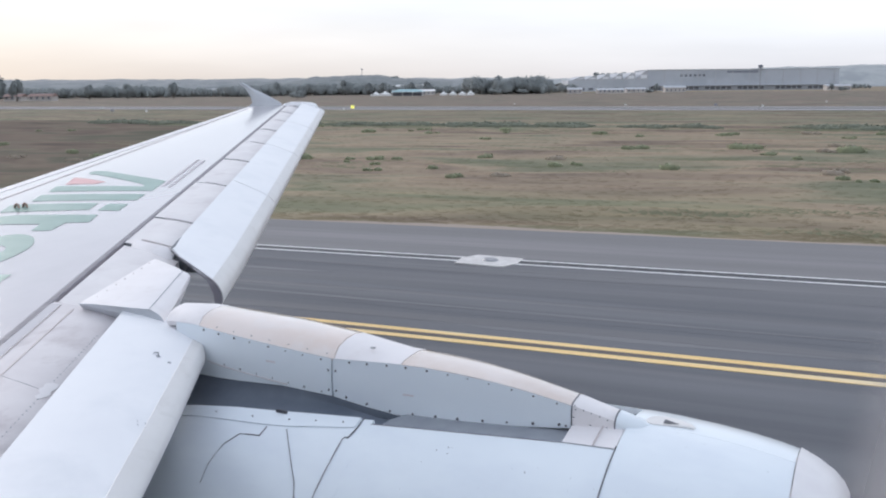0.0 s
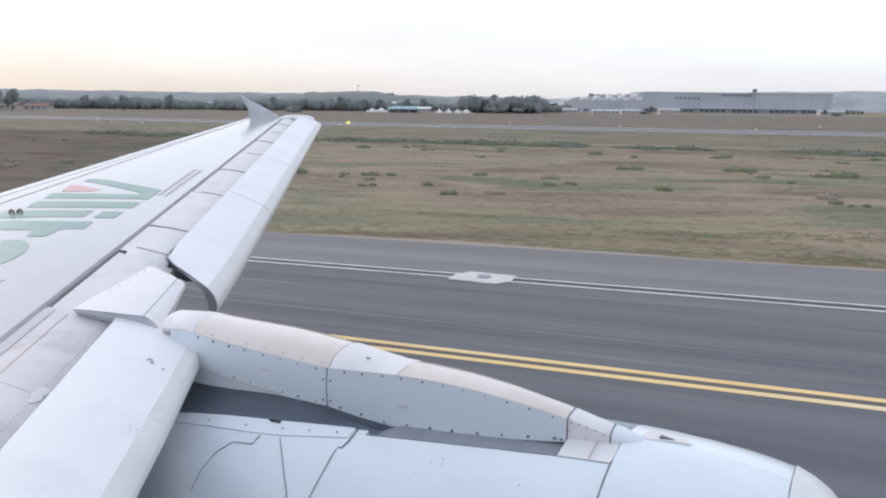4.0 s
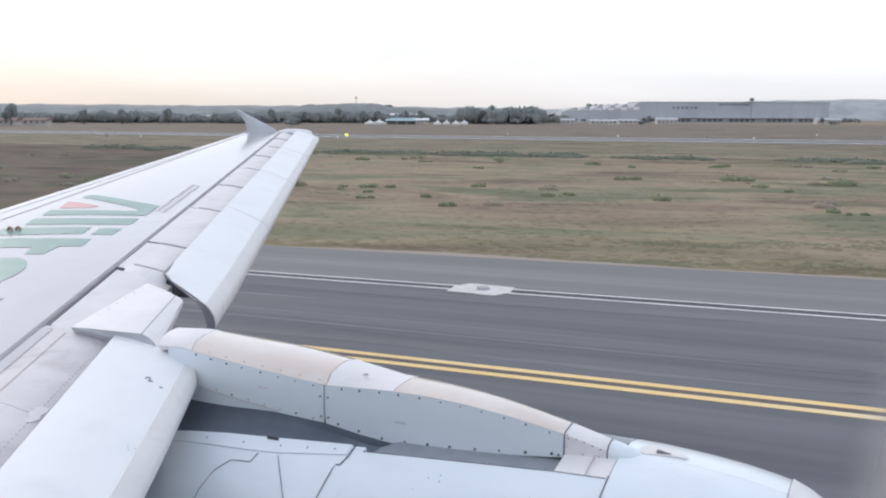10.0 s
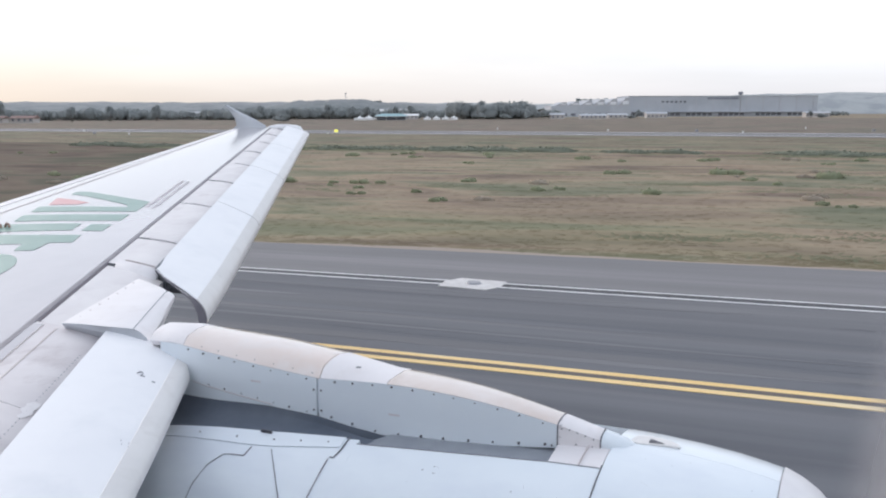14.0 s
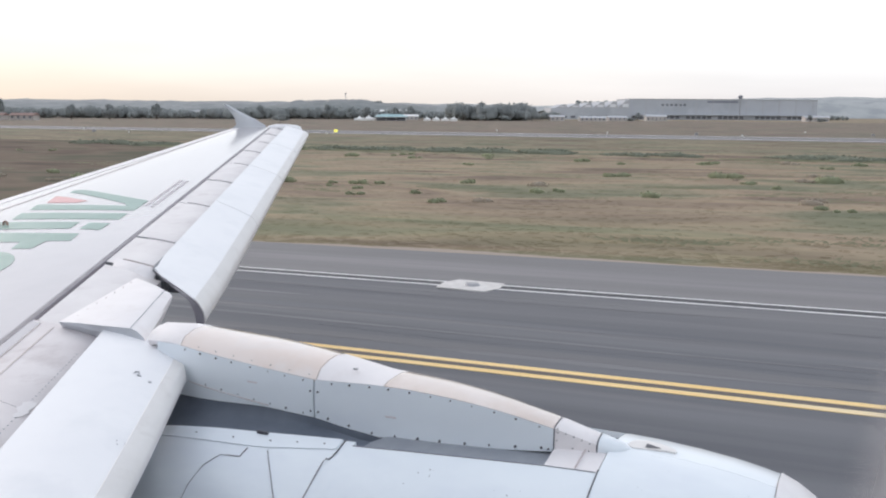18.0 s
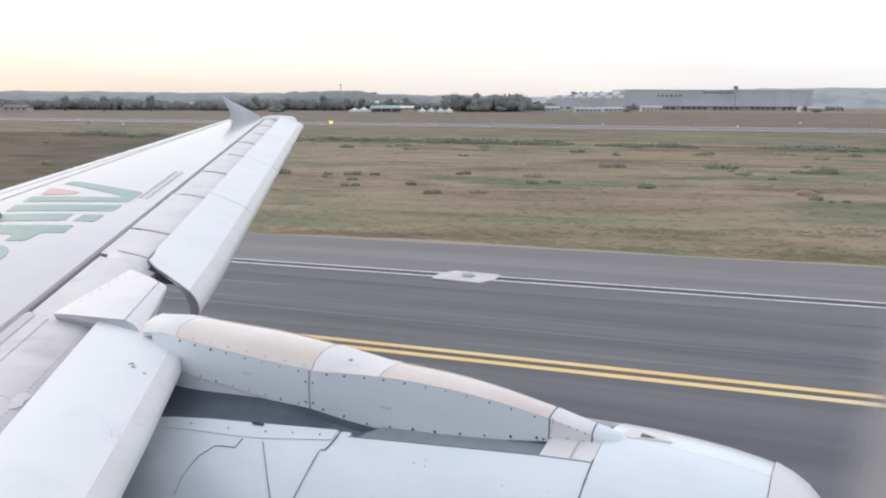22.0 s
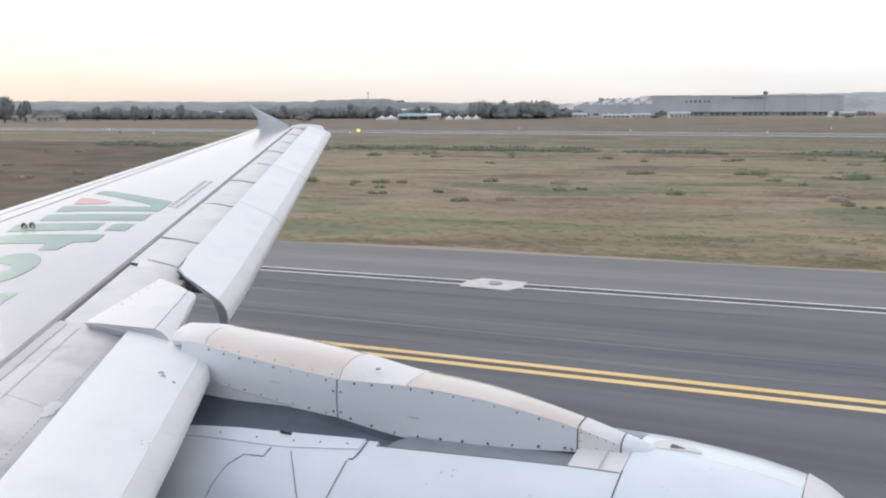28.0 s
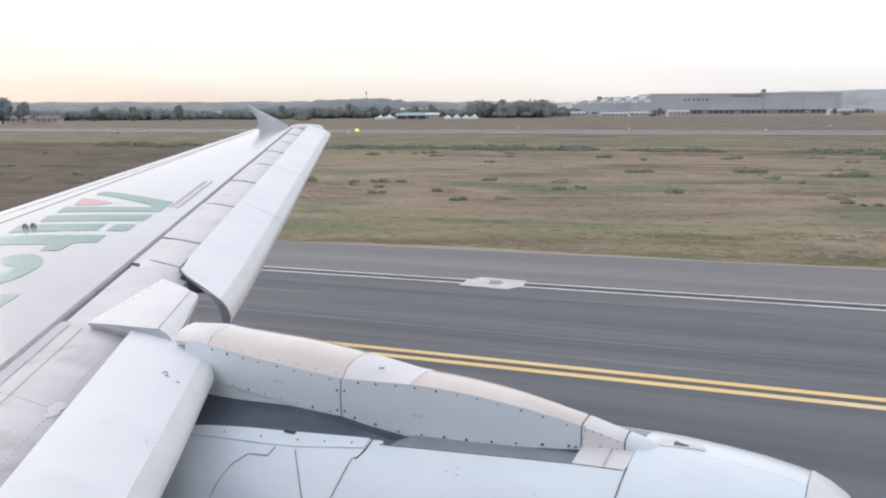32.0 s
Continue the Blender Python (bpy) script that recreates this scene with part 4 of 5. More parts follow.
for x in (-3.05, -2.82, -2.6, -2.45, -2.3):
    fastener(cowl_aft, nac(x, lerp(land_top(x), land_foot(x), .55), .007), Matrix.Rotation(radians(25), 4, "X"), .6)
part("latch", box((-2.705, YC - .402, ZC + .978), (-2.64, YC - .39, ZC + .993)), M["bolt"], cowl_aft, "dark cowl latch")
for x, d in ((-1.75, 26), (-1.70, 24.5), (-1.69, 26.5), (-1.30, 28)):
    fastener(cowl_fan, nac(x, d, .002), Matrix.Rotation(radians(25), 4, "X"), .4)
_st = random.Random(8)
for k in range(16):
    x, d = _st.uniform(-1.9, -.98), _st.uniform(24, 48)
    fastener(cowl_fan, nac(x, d, .001), Matrix.Rotation(radians(d), 4, "X"), _st.uniform(.12, .28))
for k in range(14):
    x, d = _st.uniform(-.9, -.3), _st.uniform(2, 40)
    fastener(cowl_inlet, nac(x, d, .001), Matrix.Rotation(radians(d), 4, "X"), _st.uniform(.10, .22))
for d in np.linspace(-8, 44, 16):
    fastener(lip, nac(-.195, d, .0), Matrix.Rotation(radians(d), 4, "X"), .3)
part("latch", box((-2.28, YC - .15, 3.052), (-2.255, YC - .13, 3.058), .002), M["metal"], top_b, "small dark latch")

# scoop in the inlet cowl
scoop = bmesh.new()
_o = [(-.888, -2.4), (-.868, -.6), (-.849, -.2), (-.78, -1.2), (-.709, -2.4), (-.667, -2.7), (-.662, -3.6), (-.682, -5.6), (-.72, -7.0), (-.77, -8.3), (-.82, -8.8), (-.86, -7.8), (-.882, -5.4)]
hi = [scoop.verts.new(nac(x, d, .004)) for x, d in _o]
lo = [scoop.verts.new(nac(x, d, -.02)) for x, d in _o]
scoop.faces.new(hi)
for i in range(len(_o)):
    j = (i + 1) % len(_o)
    scoop.faces.new((lo[i], lo[j], hi[j], hi[i]))
scoop_ob = part("air_scoop", scoop, M["cream"], cowl_inlet, "flush air scoop")
hole = bmesh.new()
_h = [(-.805, -1.9), (-.735, -3.1), (-.808, -5.2)]
hole.faces.new([hole.verts.new(nac(x, d, .0065)) for x, d in _h])
_hb = [hole.verts.new(nac(x, d, .0045)) for x, d in _h]
hole.faces.new(_hb[::-1])
part("scoop_mouth", hole, M["bolt"], cowl_inlet, "dark scoop mouth")

# scale the engine and its pylon by 1.1 about the eye, fitting the view
EYE_SCALE = Matrix.Translation((0, 0, 4.35)) @ Matrix.Scale(1.1, 4) @ Matrix.Translation((0, 0, -4.35))
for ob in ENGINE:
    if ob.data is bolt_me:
        ob.matrix_basis = EYE_SCALE @ ob.matrix_basis
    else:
        ob.data.transform(EYE_SCALE)
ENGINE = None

# ---- wing tip fence ----
fence_secs = []
for x_le, x_tr, z, th in ((-10.9, -12.15, 3.66, .03), (-10.75, -11.95, 3.80, .05), (-10.83, -11.55, 4.12, .06), (-11.12, -11.60, 4.25, .045), (-11.56, -11.75, 4.42, .03), (-11.80, -11.90, 4.53, .015)):
    y = 15.32 + (z - 4.1) * .12
    fence_secs.append([(x_le, y, z), (lerp(x_le, x_tr, .3), y - th, z), (x_tr, y, z), (lerp(x_le, x_tr, .3), y + th, z)])
part("wingtip_fence", loft(fence_secs), M["fence"], airliner, "grey swept wing tip fence", True)
part("wingtip_cap", loft([[(x_seam(15.15) + a, 15.15 + b, zw(15.15) + c) for a, b, c in ((.5, 0, -.12), (.5, .14, -.14), (.5, .12, -.3), (.5, 0, -.3))],
                          [(x_seam(15.15) + a, 15.15 + b, zw(15.15) + c) for a, b, c in ((.2, 0, .005), (.2, .16, -.03), (.2, .14, -.3), (.2, 0, -.3))],
                          [(x_te(15.15) + a, 15.15 + b, zw(15.15) + c) for a, b, c in ((.1, 0, -.02), (.1, .13, -.04), (.1, .1, -.12), (.1, 0, -.12))]]),
     M["wing"], airliner, "rounded wing tip cap", True)


_rail = [(-10.8, 15.36, -.04), (-10.62, 15.38, .0), (-10.35, 15.38, .0), (-10.12, 15.36, -.015), (-10.02, 15.34, -.04), (-9.98, 15.32, -.08)]
part("wingtip_rail", loft([[(x, y + .04 * math.cos(b), zw(15.35) + z - .03 + .085 * math.sin(b)) for b in np.linspace(0, 2 * math.pi, 8, endpoint=False)] for x, y, z in _rail]),
     M["slat"], airliner, "rounded white edge of the wing tip", True)


# ---- painted shapes on the wing ----
def rounded(outline, turns=2):
    """Corner cutting, for soft curved shapes."""
    for _ in range(turns):
        out = []
        for a, b in zip(outline, outline[1:] + outline[:1]):
            out += [(lerp(a[0], b[0], .22), lerp(a[1], b[1], .22)), (lerp(a[0], b[0], .78), lerp(a[1], b[1], .78))]
        outline = out
    return outline


def decal(outline, key, label):
    if "rounded" in label:
        outline = rounded(outline, 2)
    bm = bmesh.new()
    bm.faces.new([bm.verts.new((x, y, 0)) for x, y in outline])
    bmesh.ops.triangulate(bm, faces=bm.faces[:])
    for _ in range(3):
        bmesh.ops.subdivide_edges(bm, edges=[e for e in bm.edges if e.calc_length() > .12], cuts=1)
    bmesh.ops.triangulate(bm, faces=bm.faces[:])
    for v in bm.verts:
        v.co.z = skin_z(v.co.x, v.co.y) + .0025
    bmesh.ops.recalc_face_normals(bm, faces=bm.faces[:])
    part("painted_shape", bm, M[key], wing, label)


decal([(-8.90, 8.41), (-8.97, 8.52), (-8.95, 8.60), (-8.80, 8.59), (-8.67, 8.556), (-8.067, 8.366), (-7.433, 8.178), (-7.18, 7.67), (-7.80, 7.545), (-8.475, 7.408), (-8.66, 7.692), (-7.86, 7.80),
       (-7.46, 7.86), (-7.60, 7.97), (-7.83, 8.055), (-8.50, 8.30), (-8.75, 8.385)], "green", "faded green folded stripe")
decal([(-8.63, 7.80), (-8.90, 8.19), (-8.65, 8.14), (-8.18, 7.99), (-8.24, 7.87)], "red", "faded red triangle")
decal([(-8.22, 6.95), (-8.41, 7.25), (-7.13, 7.52), (-6.99, 7.235)], "green", "faded green stripe")
decal([(-8.10, 6.45), (-8.30, 6.74), (-8.20, 6.80), (-7.314, 7.024), (-7.16, 6.743)], "green", "faded green stripe")
decal([(-7.043, 6.748), (-7.176, 7.02), (-6.94, 7.067), (-6.80, 6.785)], "green", "faded green block")
decal([(-7.9, 5.94), (-8.1, 6.20), (-7.967, 6.263), (-7.765, 6.39), (-6.878, 6.593), (-6.716, 6.318), (-6.94, 6.245), (-6.83, 5.965), (-7.02, 5.91), (-7.165, 6.135), (-7.65, 6.02)], "green", "faded green hooked stripe")
decal([(-7.149, 5.604), (-7.123, 5.742), (-6.942, 5.795), (-6.725, 5.70), (-6.53, 5.504), (-6.42, 5.279), (-6.36, 5.03), (-6.45, 4.93), (-6.66, 5.02), (-6.64, 5.187), (-6.64, 5.311), (-6.78, 5.43), (-6.93, 5.43)], "green", "faded green rounded shape")
decal([(-5.78, 4.45), (-6.2, 4.55), (-6.15, 4.72), (-5.945, 4.80)], "green", "faded green block")

# lifting eyes on the wing
for hx, hy in ((-8.09, 6.655), (-8.015, 6.695)):
    bm = loft([[(hx + (.03 + .011 * math.cos(b)) * math.cos(a), hy + .014 * math.sin(b), skin_z(hx, hy) + .03 * math.sin(a) * 1.4 + .014 * math.cos(b) * math.sin(a))
                for b in np.linspace(0, 2 * math.pi, 6, endpoint=False)] for a in np.linspace(0, math.pi, 9)])
    part("lifting_eye", bm, M["hook"], wing, "brown metal eye bolt", True)

SLOPE = 0.0155   # tilt towards the tail that fits the lines to the view; level far off


def fall(x, y):
    near = min(max((112 - y) / 70, 0), 1)
    return SLOPE * min(max(x, -130), 30) * near * near * (3 - 2 * near)


# ---- fuselage round the camera ----
FY, FZ, FR = -1.741, 4.0, 1.975


def build_fuselage():
    xs = [-20, -9, -6, -3, -1.2, -.5, -.31, -.18, -.06, .045, .3, 1.0, 3.0, 5.0, 8.0, 10.0]
    zs = [4.17, 4.25, 4.34, 4.42, 4.50]
    angs = [math.asin((z - FZ) / FR) for z in zs]
    ring = list(np.linspace(-1.5, angs[0], 8)[:-1]) + angs + list(np.linspace(angs[-1], 2 * math.pi - 1.5, 22)[1:-1])
    n = len(ring)
    verts, faces = [], []
    for r in (FR, FR - .05):
        for x in xs:
            for a in ring:
                verts.append((x, FY + r * math.cos(a), FZ + r * math.sin(a)))
    L = len(xs) * n

    def idx(layer, i, j):
        return layer * L + i * n + j % n

    def is_hole(i, j):
        return -.32 < xs[i] < .04 and j in range(7, 11)
    for i in range(len(xs) - 1):
        for j in range(n):
            if is_hole(i, j):
                continue
            faces.append((idx(0, i, j), idx(0, i + 1, j), idx(0, i + 1, j + 1), idx(0, i, j + 1)))
            faces.append((idx(1, i, j + 1), idx(1, i + 1, j + 1), idx(1, i + 1, j), idx(1, i, j)))
    i0, i1 = xs.index(-.31), xs.index(.045)
    for i in range(i0, i1):
        for j in (7, 11):
            faces.append((idx(0, i, j), idx(0, i + 1, j), idx(1, i + 1, j), idx(1, i, j)))
    for j in range(7, 11):
        for i in (i0, i1):
            faces.append((idx(0, i, j), idx(0, i, j + 1), idx(1, i, j + 1), idx(1, i, j)))
    faces.append([idx(0, 0, j) for j in range(n)])
    faces.append([idx(0, len(xs) - 1, j) for j in range(n)][::-1])
    return mesh_ob("fuselage", verts, faces, M["belly"], airliner, "pale grey fuselage shell with an open window")


build_fuselage()
# translucent stand-in for the blurred window edge's lower forward corner, thinning towards the pane
_edge_blur = bpy.data.materials.new("blurred_window_edge")
_edge_blur.use_nodes = True
_nt = _edge_blur.node_tree
_co, _sx, _mr, _cl, _tl, _ms = (_nt.nodes.new("ShaderNode" + k) for k in ("TexCoord", "SeparateXYZ", "MapRange", "BsdfTransparent", "BsdfTranslucent", "MixShader"))
_tl.inputs[0].default_value = (.46, .44, .45, 1)
link(_nt, _co.outputs["UV"], _sx.inputs[0])
link(_nt, _sx.outputs["X"], _mr.inputs[0])
_mr.interpolation_type = "SMOOTHSTEP"
_mr.inputs[1].default_value, _mr.inputs[2].default_value, _mr.inputs[4].default_value = 0, .30, .8
link(_nt, _mr.outputs[0], _ms.inputs[0])
link(_nt, _cl.outputs[0], _ms.inputs[1])
link(_nt, _tl.outputs[0], _ms.inputs[2])
link(_nt, _ms.outputs[0], _nt.nodes["Material Output"].inputs[0])


def window_edge_blur():
    """A strip shaped to fit the camera's view of the window's corner."""
    bm = bmesh.new()
    uv = bm.loops.layers.uv.new("across")
    rows = []
    for z in np.linspace(4.20, 4.345, 12):
        x = .0045 + .30 * max(0, z - 4.265) ** 1.25
        rows.append([bm.verts.new((x + .045 * f, .197, z)) for f in np.linspace(0, 1, 6)])
    for a, b in zip(rows, rows[1:]):
        for i in range(5):
            fc = bm.faces.new((a[i], a[i + 1], b[i + 1], b[i]))
            for lp, q in zip(fc.loops, (i, i + 1, i + 1, i)):
                lp[uv].uv = (q / 5, 0)
    return part("window_edge_blur", bm, _edge_blur, airliner, "translucent grey strip standing in for the blurred window edge")


window_edge_blur()
# unseen grey fairing at the wing root, added to cut light on the nacelle
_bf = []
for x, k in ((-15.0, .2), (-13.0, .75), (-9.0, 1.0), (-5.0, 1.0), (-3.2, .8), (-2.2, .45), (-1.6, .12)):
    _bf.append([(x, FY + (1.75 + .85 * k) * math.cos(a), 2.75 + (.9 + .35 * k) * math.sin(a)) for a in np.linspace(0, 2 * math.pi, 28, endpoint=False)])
part("belly_light_blocker", loft(_bf), M["core"], airliner, "unseen dark fairing added to cut light on the nacelle", True)


def landing_gear(x, y, top, r):
    """A leg with two wheels on the ground."""
    g0 = fall(x, y)
    leg = bmesh.new()
    bmesh.ops.create_cone(leg, cap_ends=True, segments=14, radius1=.09, radius2=.12, depth=top - r, matrix=Matrix.Translation((x, y, (top + r) / 2)))
    g = part("landing_gear_leg", leg, M["metal"], airliner, "grey landing gear leg")
    for q in (-.26, .26):
        bm = bmesh.new()
        bmesh.ops.create_cone(bm, cap_ends=True, segments=28, radius1=r, radius2=r, depth=.3, matrix=Matrix.Translation((x, y + q, r + g0)) @ Matrix.Rotation(radians(90), 4, "X"))
        bmesh.ops.bevel(bm, geom=[e for e in bm.edges if len(e.link_faces) == 2 and e.calc_face_angle(0) > 1], offset=.06, segments=2, affect="EDGES")
        part("tyre", bm, M["fan"], g, "black tyre", True)


landing_gear(-8.3, 1.9, 2.55, .57)
landing_gear(-8.3, -5.5, 2.2, .57)
landing_gear(4.2, -1.8, 2.1, .38)


# ---- ground ----
def sheet(name, x0, x1, y0, y1, z, material, label, category, depth=.05, parent=None):
    """A flat sheet that follows the fall of the ground."""
    xs = [x0] + [x for x in (-130, -100, -70, -45, -25, -10, 0, 10, 30) if x0 < x < x1] + [x1]
    ob = part(name, loft([[(x, y0, z + fall(x, y0) - depth), (x, y1, z + fall(x, y1) - depth), (x, y1, z + fall(x, y1)), (x, y0, z + fall(x, y0))] for x in xs]), material, parent, "")
    if not parent:
        tagged(ob, label, category, kind="structure")
    elif label:
        ob["label"] = label
    return ob


gv, gf = [], []
gx = [-4500, -2000, -900, -400, -200, -130, -100, -70, -45, -25, -10, 0, 10, 30, 60, 150, 400, 1000, 2500, 4500]
gy = [-1500, -300, -60, 20, 28, 36, 44, 52, 60, 68, 76, 84, 92, 100, 108, 116, 140, 220, 400, 800, 1600, 3000, 4700]
for y in gy:
    for x in gx:
        gv.append((x, y, -.06 + fall(x, y)))
for j in range(len(gy) - 1):
    for i in range(len(gx) - 1):
        a = j * len(gx) + i
        gf.append((a, a + 1, a + 1 + len(gx), a + len(gx)))
tagged(mesh_ob("ground", gv, gf, M["grass"]), "flat dry grassland reaching to the horizon", "ground", kind="structure")
runway = sheet("runway", -260, 160, -40, 22.3, 0.0, M["asphalt"], "dark grey runway asphalt with longitudinal scuffs", "runway")
shoulder = sheet("runway_shoulder", -260, 160, 22.3, 27.3, -.004, M["shoulder"], "lighter grey asphalt shoulder beside the grass", "shoulder")
for y in (14.28, 14.70):
    sheet("yellow_line", -260, 160, y, y + .2, .010, M["yellow"], "worn yellow painted line", "", .008, runway)
for y in (21.63, 22.16):
    sheet("edge_line", -260, 160, y, y + .095, .010, M["white"], "thin white painted line", "", .008, runway)
sheet("paved_lane", -260, 160, 6.0, 17.6, .0012, M["lane"], "darker blue-grey paving lane", "", .001, runway)
sheet("stain_band", -260, 160, 14.485, 14.695, .009, M["stain"], "dark brown stain between the yellow lines", "", .007, runway)
sheet("tar_band", -260, 160, 21.735, 22.155, .009, M["tar"], "dark band between the white lines", "", .008, runway)
rs = random.Random(11)


def scuff(x, y, ln, w, z, key):
    """A thin worn streak along the runway, tapering out at both ends."""
    secs, ph = [], rs.uniform(0, 50)
    for k in range(15):
        f = k / 14
        q = w * math.sin(math.pi * f) ** .6 * (1 + .5 * noise.noise((ph + f * 7, 0, 0))) / 2 + .004
        c = y + .12 * noise.noise((ph + f * 3, 5, 0))
        xx = x + ln * f
        zz = z + fall(xx, c)
        secs.append([(xx, c - q, zz - .001), (xx, c + q, zz - .001), (xx, c + q, zz), (xx, c - q, zz)])
    part("scuff_mark", loft(secs), M[key], runway)


for k in range(40):
    y = rs.uniform(8, 21.3) if k % 3 else rs.uniform(15.3, 21.3)
    scuff(rs.uniform(-75, 8), y, rs.uniform(5, 28), rs.choice((.10, .18, .3, .45, .6)), .0026 + k * .00008, rs.choice(("streak", "lane", "asphalt")) if y > 15.2 else rs.choice(("asphalt", "rubber", "lane", "asphalt")))
# uneven soil edge of the grass
verge = bmesh.new()
lo_row, hi_row = [], []
for i, x in enumerate(np.linspace(-260, 160, 420)):
    w = .5 + .6 * noise.noise((x * .12, 3.1, 0)) + .2 * noise.noise((x * .7, 1.7, 0))
    lo_row.append(verge.verts.new((x, 27.28, -.02 + fall(x, 27.3))))
    hi_row.append(verge.verts.new((x, 27.42 + max(w, .05), -.045 + fall(x, 28))))
for i in range(len(lo_row) - 1):
    verge.faces.new((lo_row[i], lo_row[i + 1], hi_row[i + 1], hi_row[i]))
tagged(part("soil_verge", verge, M["dirt"], None), "bare brown soil strip at the asphalt's edge", "verge", kind="structure")
sheet("far_meadow", -1500, 900, 112, 174, -.052, M["green_meadow"], "dull green meadow before the distant runway", "meadow", .006)
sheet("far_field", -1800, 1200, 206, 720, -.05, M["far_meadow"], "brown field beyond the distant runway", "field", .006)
far_runway = sheet("far_runway", -1500, 900, 178, 203, -.01, M["far_asphalt"], "distant parallel runway", "runway")
sheet("near_shoulder", -1500, 900, 174, 178, -.012, M["pale"], "pale paved edge of the distant runway", "shoulder")
for y in (178.6, 200.5):
    sheet("edge_line", -1500, 900, y, y + .8, .012, M["white"], "white runway edge line", "", .01, far_runway)
sheet("far_shoulder", -1500, 900, 203, 206, -.03, M["shoulder"], "pale shoulder of the distant runway", "shoulder")


# edge light on its pale pad, beside the white lines
pad = tagged(new("edge_light"), "small runway edge light on a pale concrete pad", "runway light")
pad.location = (-9.0, 21.85, fall(-9, 21.85))
part("pad", prism([(-.75, -.62), (.6, -.66), (.82, -.1), (.7, .6), (-.62, .64), (-.85, .1)], lambda x, y: .001, .03), M["concrete"], pad, "pale concrete pad")
_b = bmesh.new()
bmesh.ops.create_cone(_b, cap_ends=True, segments=20, radius1=.22, radius2=.17, depth=.05, matrix=Matrix.Translation((0, 0, .055)))
part("lamp_base", _b, M["metal"], pad, "low grey lamp base")


def sign_board(name, x, y, w, h, face, label):
    """A guidance sign box on a concrete slab, turned square to the runway."""
    s = tagged(new(name), label, "runway sign", group="signs beside the runway")
    s.location = (x, y, -.05 + fall(x, y))
    part("slab", box((-.8, -w / 2 - .3, 0), (.8, w / 2 + .3, .07), .02), M["concrete"], s, "pale concrete slab")
    part("board", box((-.12, -w / 2, .28), (.12, w / 2, .28 + h), .015), face, s, "orange-red sign box")
    part("cap", box((-.14, -w / 2 - .02, .28 + h), (.14, w / 2 + .02, .31 + h), .01), M["metal"], s, "grey top rail")
    for q in (-.35, .35):
        part("leg", box((-.04, q * w - .04, .06), (.04, q * w + .04, .29)), M["metal"], s)
    return s


sign_board("runway_sign", 14.0, 29.5, 1.9, .95, M["sign"], "orange runway sign on a concrete slab in the grass")
sign_board("runway_sign", 26.0, 31.5, 1.5, .9, M["sign"], "orange runway sign on a concrete slab in the grass")
lit_sign = sign_board("runway_sign", 9.0, 19.0, 1.3, .8, M["lit"], "lit red runway sign on a low slab")

# ---- grass ----
def soften(ob, ways):
    """Shades leaves and blades by the form that they make together."""
    ob.data.polygons.foreach_set("use_smooth", [True] * len(ob.data.polygons))
    ob.data.normals_split_custom_set_from_vertices(ways)
    return ob


def grass_patch(name, n, x0, x1, y0, y1, height, blades, material, label, category, seed, power=1.0, width=.05, keep=None, spread=3.0):
    r = np.random.RandomState(seed)
    verts, faces = [], []
    made = 0
    while made < n:
        x, y = r.uniform(x0, x1), y0 + (y1 - y0) * r.uniform() ** power
        if keep and not keep(x, y):
            continue
        made += 1
        hgt = height * r.uniform(.5, 1.4)
        for b in range(blades):
            px, py = x + r.normal() * hgt * spread, y + r.normal() * hgt * spread * .3
            w = width * r.uniform(.6, 1.6)
            ln = hgt * r.uniform(1.0, 3.5) * (1 if r.uniform() < .5 else -1)
            i = len(verts)
            g = -.058 + fall(px, py)
            verts += [(px - w * 2, py, g), (px + w * 2, py, g), (px + ln, py + hgt * r.uniform(.8, 2.2), g + hgt * r.uniform(.25, .8))]
            faces.append((i, i + 1, i + 2))
    return tagged(soften(mesh_ob(name, verts, faces, material), [(0, -.2, .98)] * len(verts)), label, category, kind="stuff")


def brown_edge(y):
    """Edge of the browner meadow towards the tail, set behind the wing in view."""
    return -.80 * y - 4 + 6 * noise.noise((y * .06, 4.4, 0)) + 2.5 * noise.noise((y * .3, 9.1, 0))


_bv, _bfc = [], []
for k, y in enumerate(np.linspace(28.0, 107, 90)):
    _row = [-420, -130, -100, min(-85, brown_edge(y) - 8), brown_edge(y) - 5, brown_edge(y)]
    _bv += [(x, y, (-.0575 if i == 5 else -.05) + fall(x, y)) for i, x in enumerate(_row)]
    if k:
        a = 6 * k
        _bfc += [(a + i - 6, a + i - 5, a + i + 1, a + i) for i in range(5)]
tagged(mesh_ob("brown_meadow", _bv, _bfc, M["brown_meadow"]), "browner patch of dry meadow with an uneven edge", "meadow", kind="structure")
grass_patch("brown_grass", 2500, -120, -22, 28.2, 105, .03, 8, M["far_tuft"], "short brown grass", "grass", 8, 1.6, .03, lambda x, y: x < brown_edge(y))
grass_patch("dry_grass", 9000, -75, 16, 27.8, 110, .030, 8, M["tuft"], "dry yellowish grass beside the runway", "grass", 1, 1.6, .03, lambda x, y: x > brown_edge(y))
grass_patch("grass_fringe", 1800, -62, 8, 27.6, 29.6, .03, 9, M["tuft"], "short grass along the asphalt's edge", "grass", 2, 1.0, .022)
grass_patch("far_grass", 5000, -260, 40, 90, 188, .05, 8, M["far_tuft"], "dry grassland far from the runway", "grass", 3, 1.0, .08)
grass_patch("weed_clumps", 160, -75, 14, 28.5, 100, .07, 70, M["weed"], "green weeds scattered in dry grass", "weeds", 4, 1.3, .03,
            lambda x, y: noise.noise((x * .035, y * .09, 7.7)) > .08, 14.0)
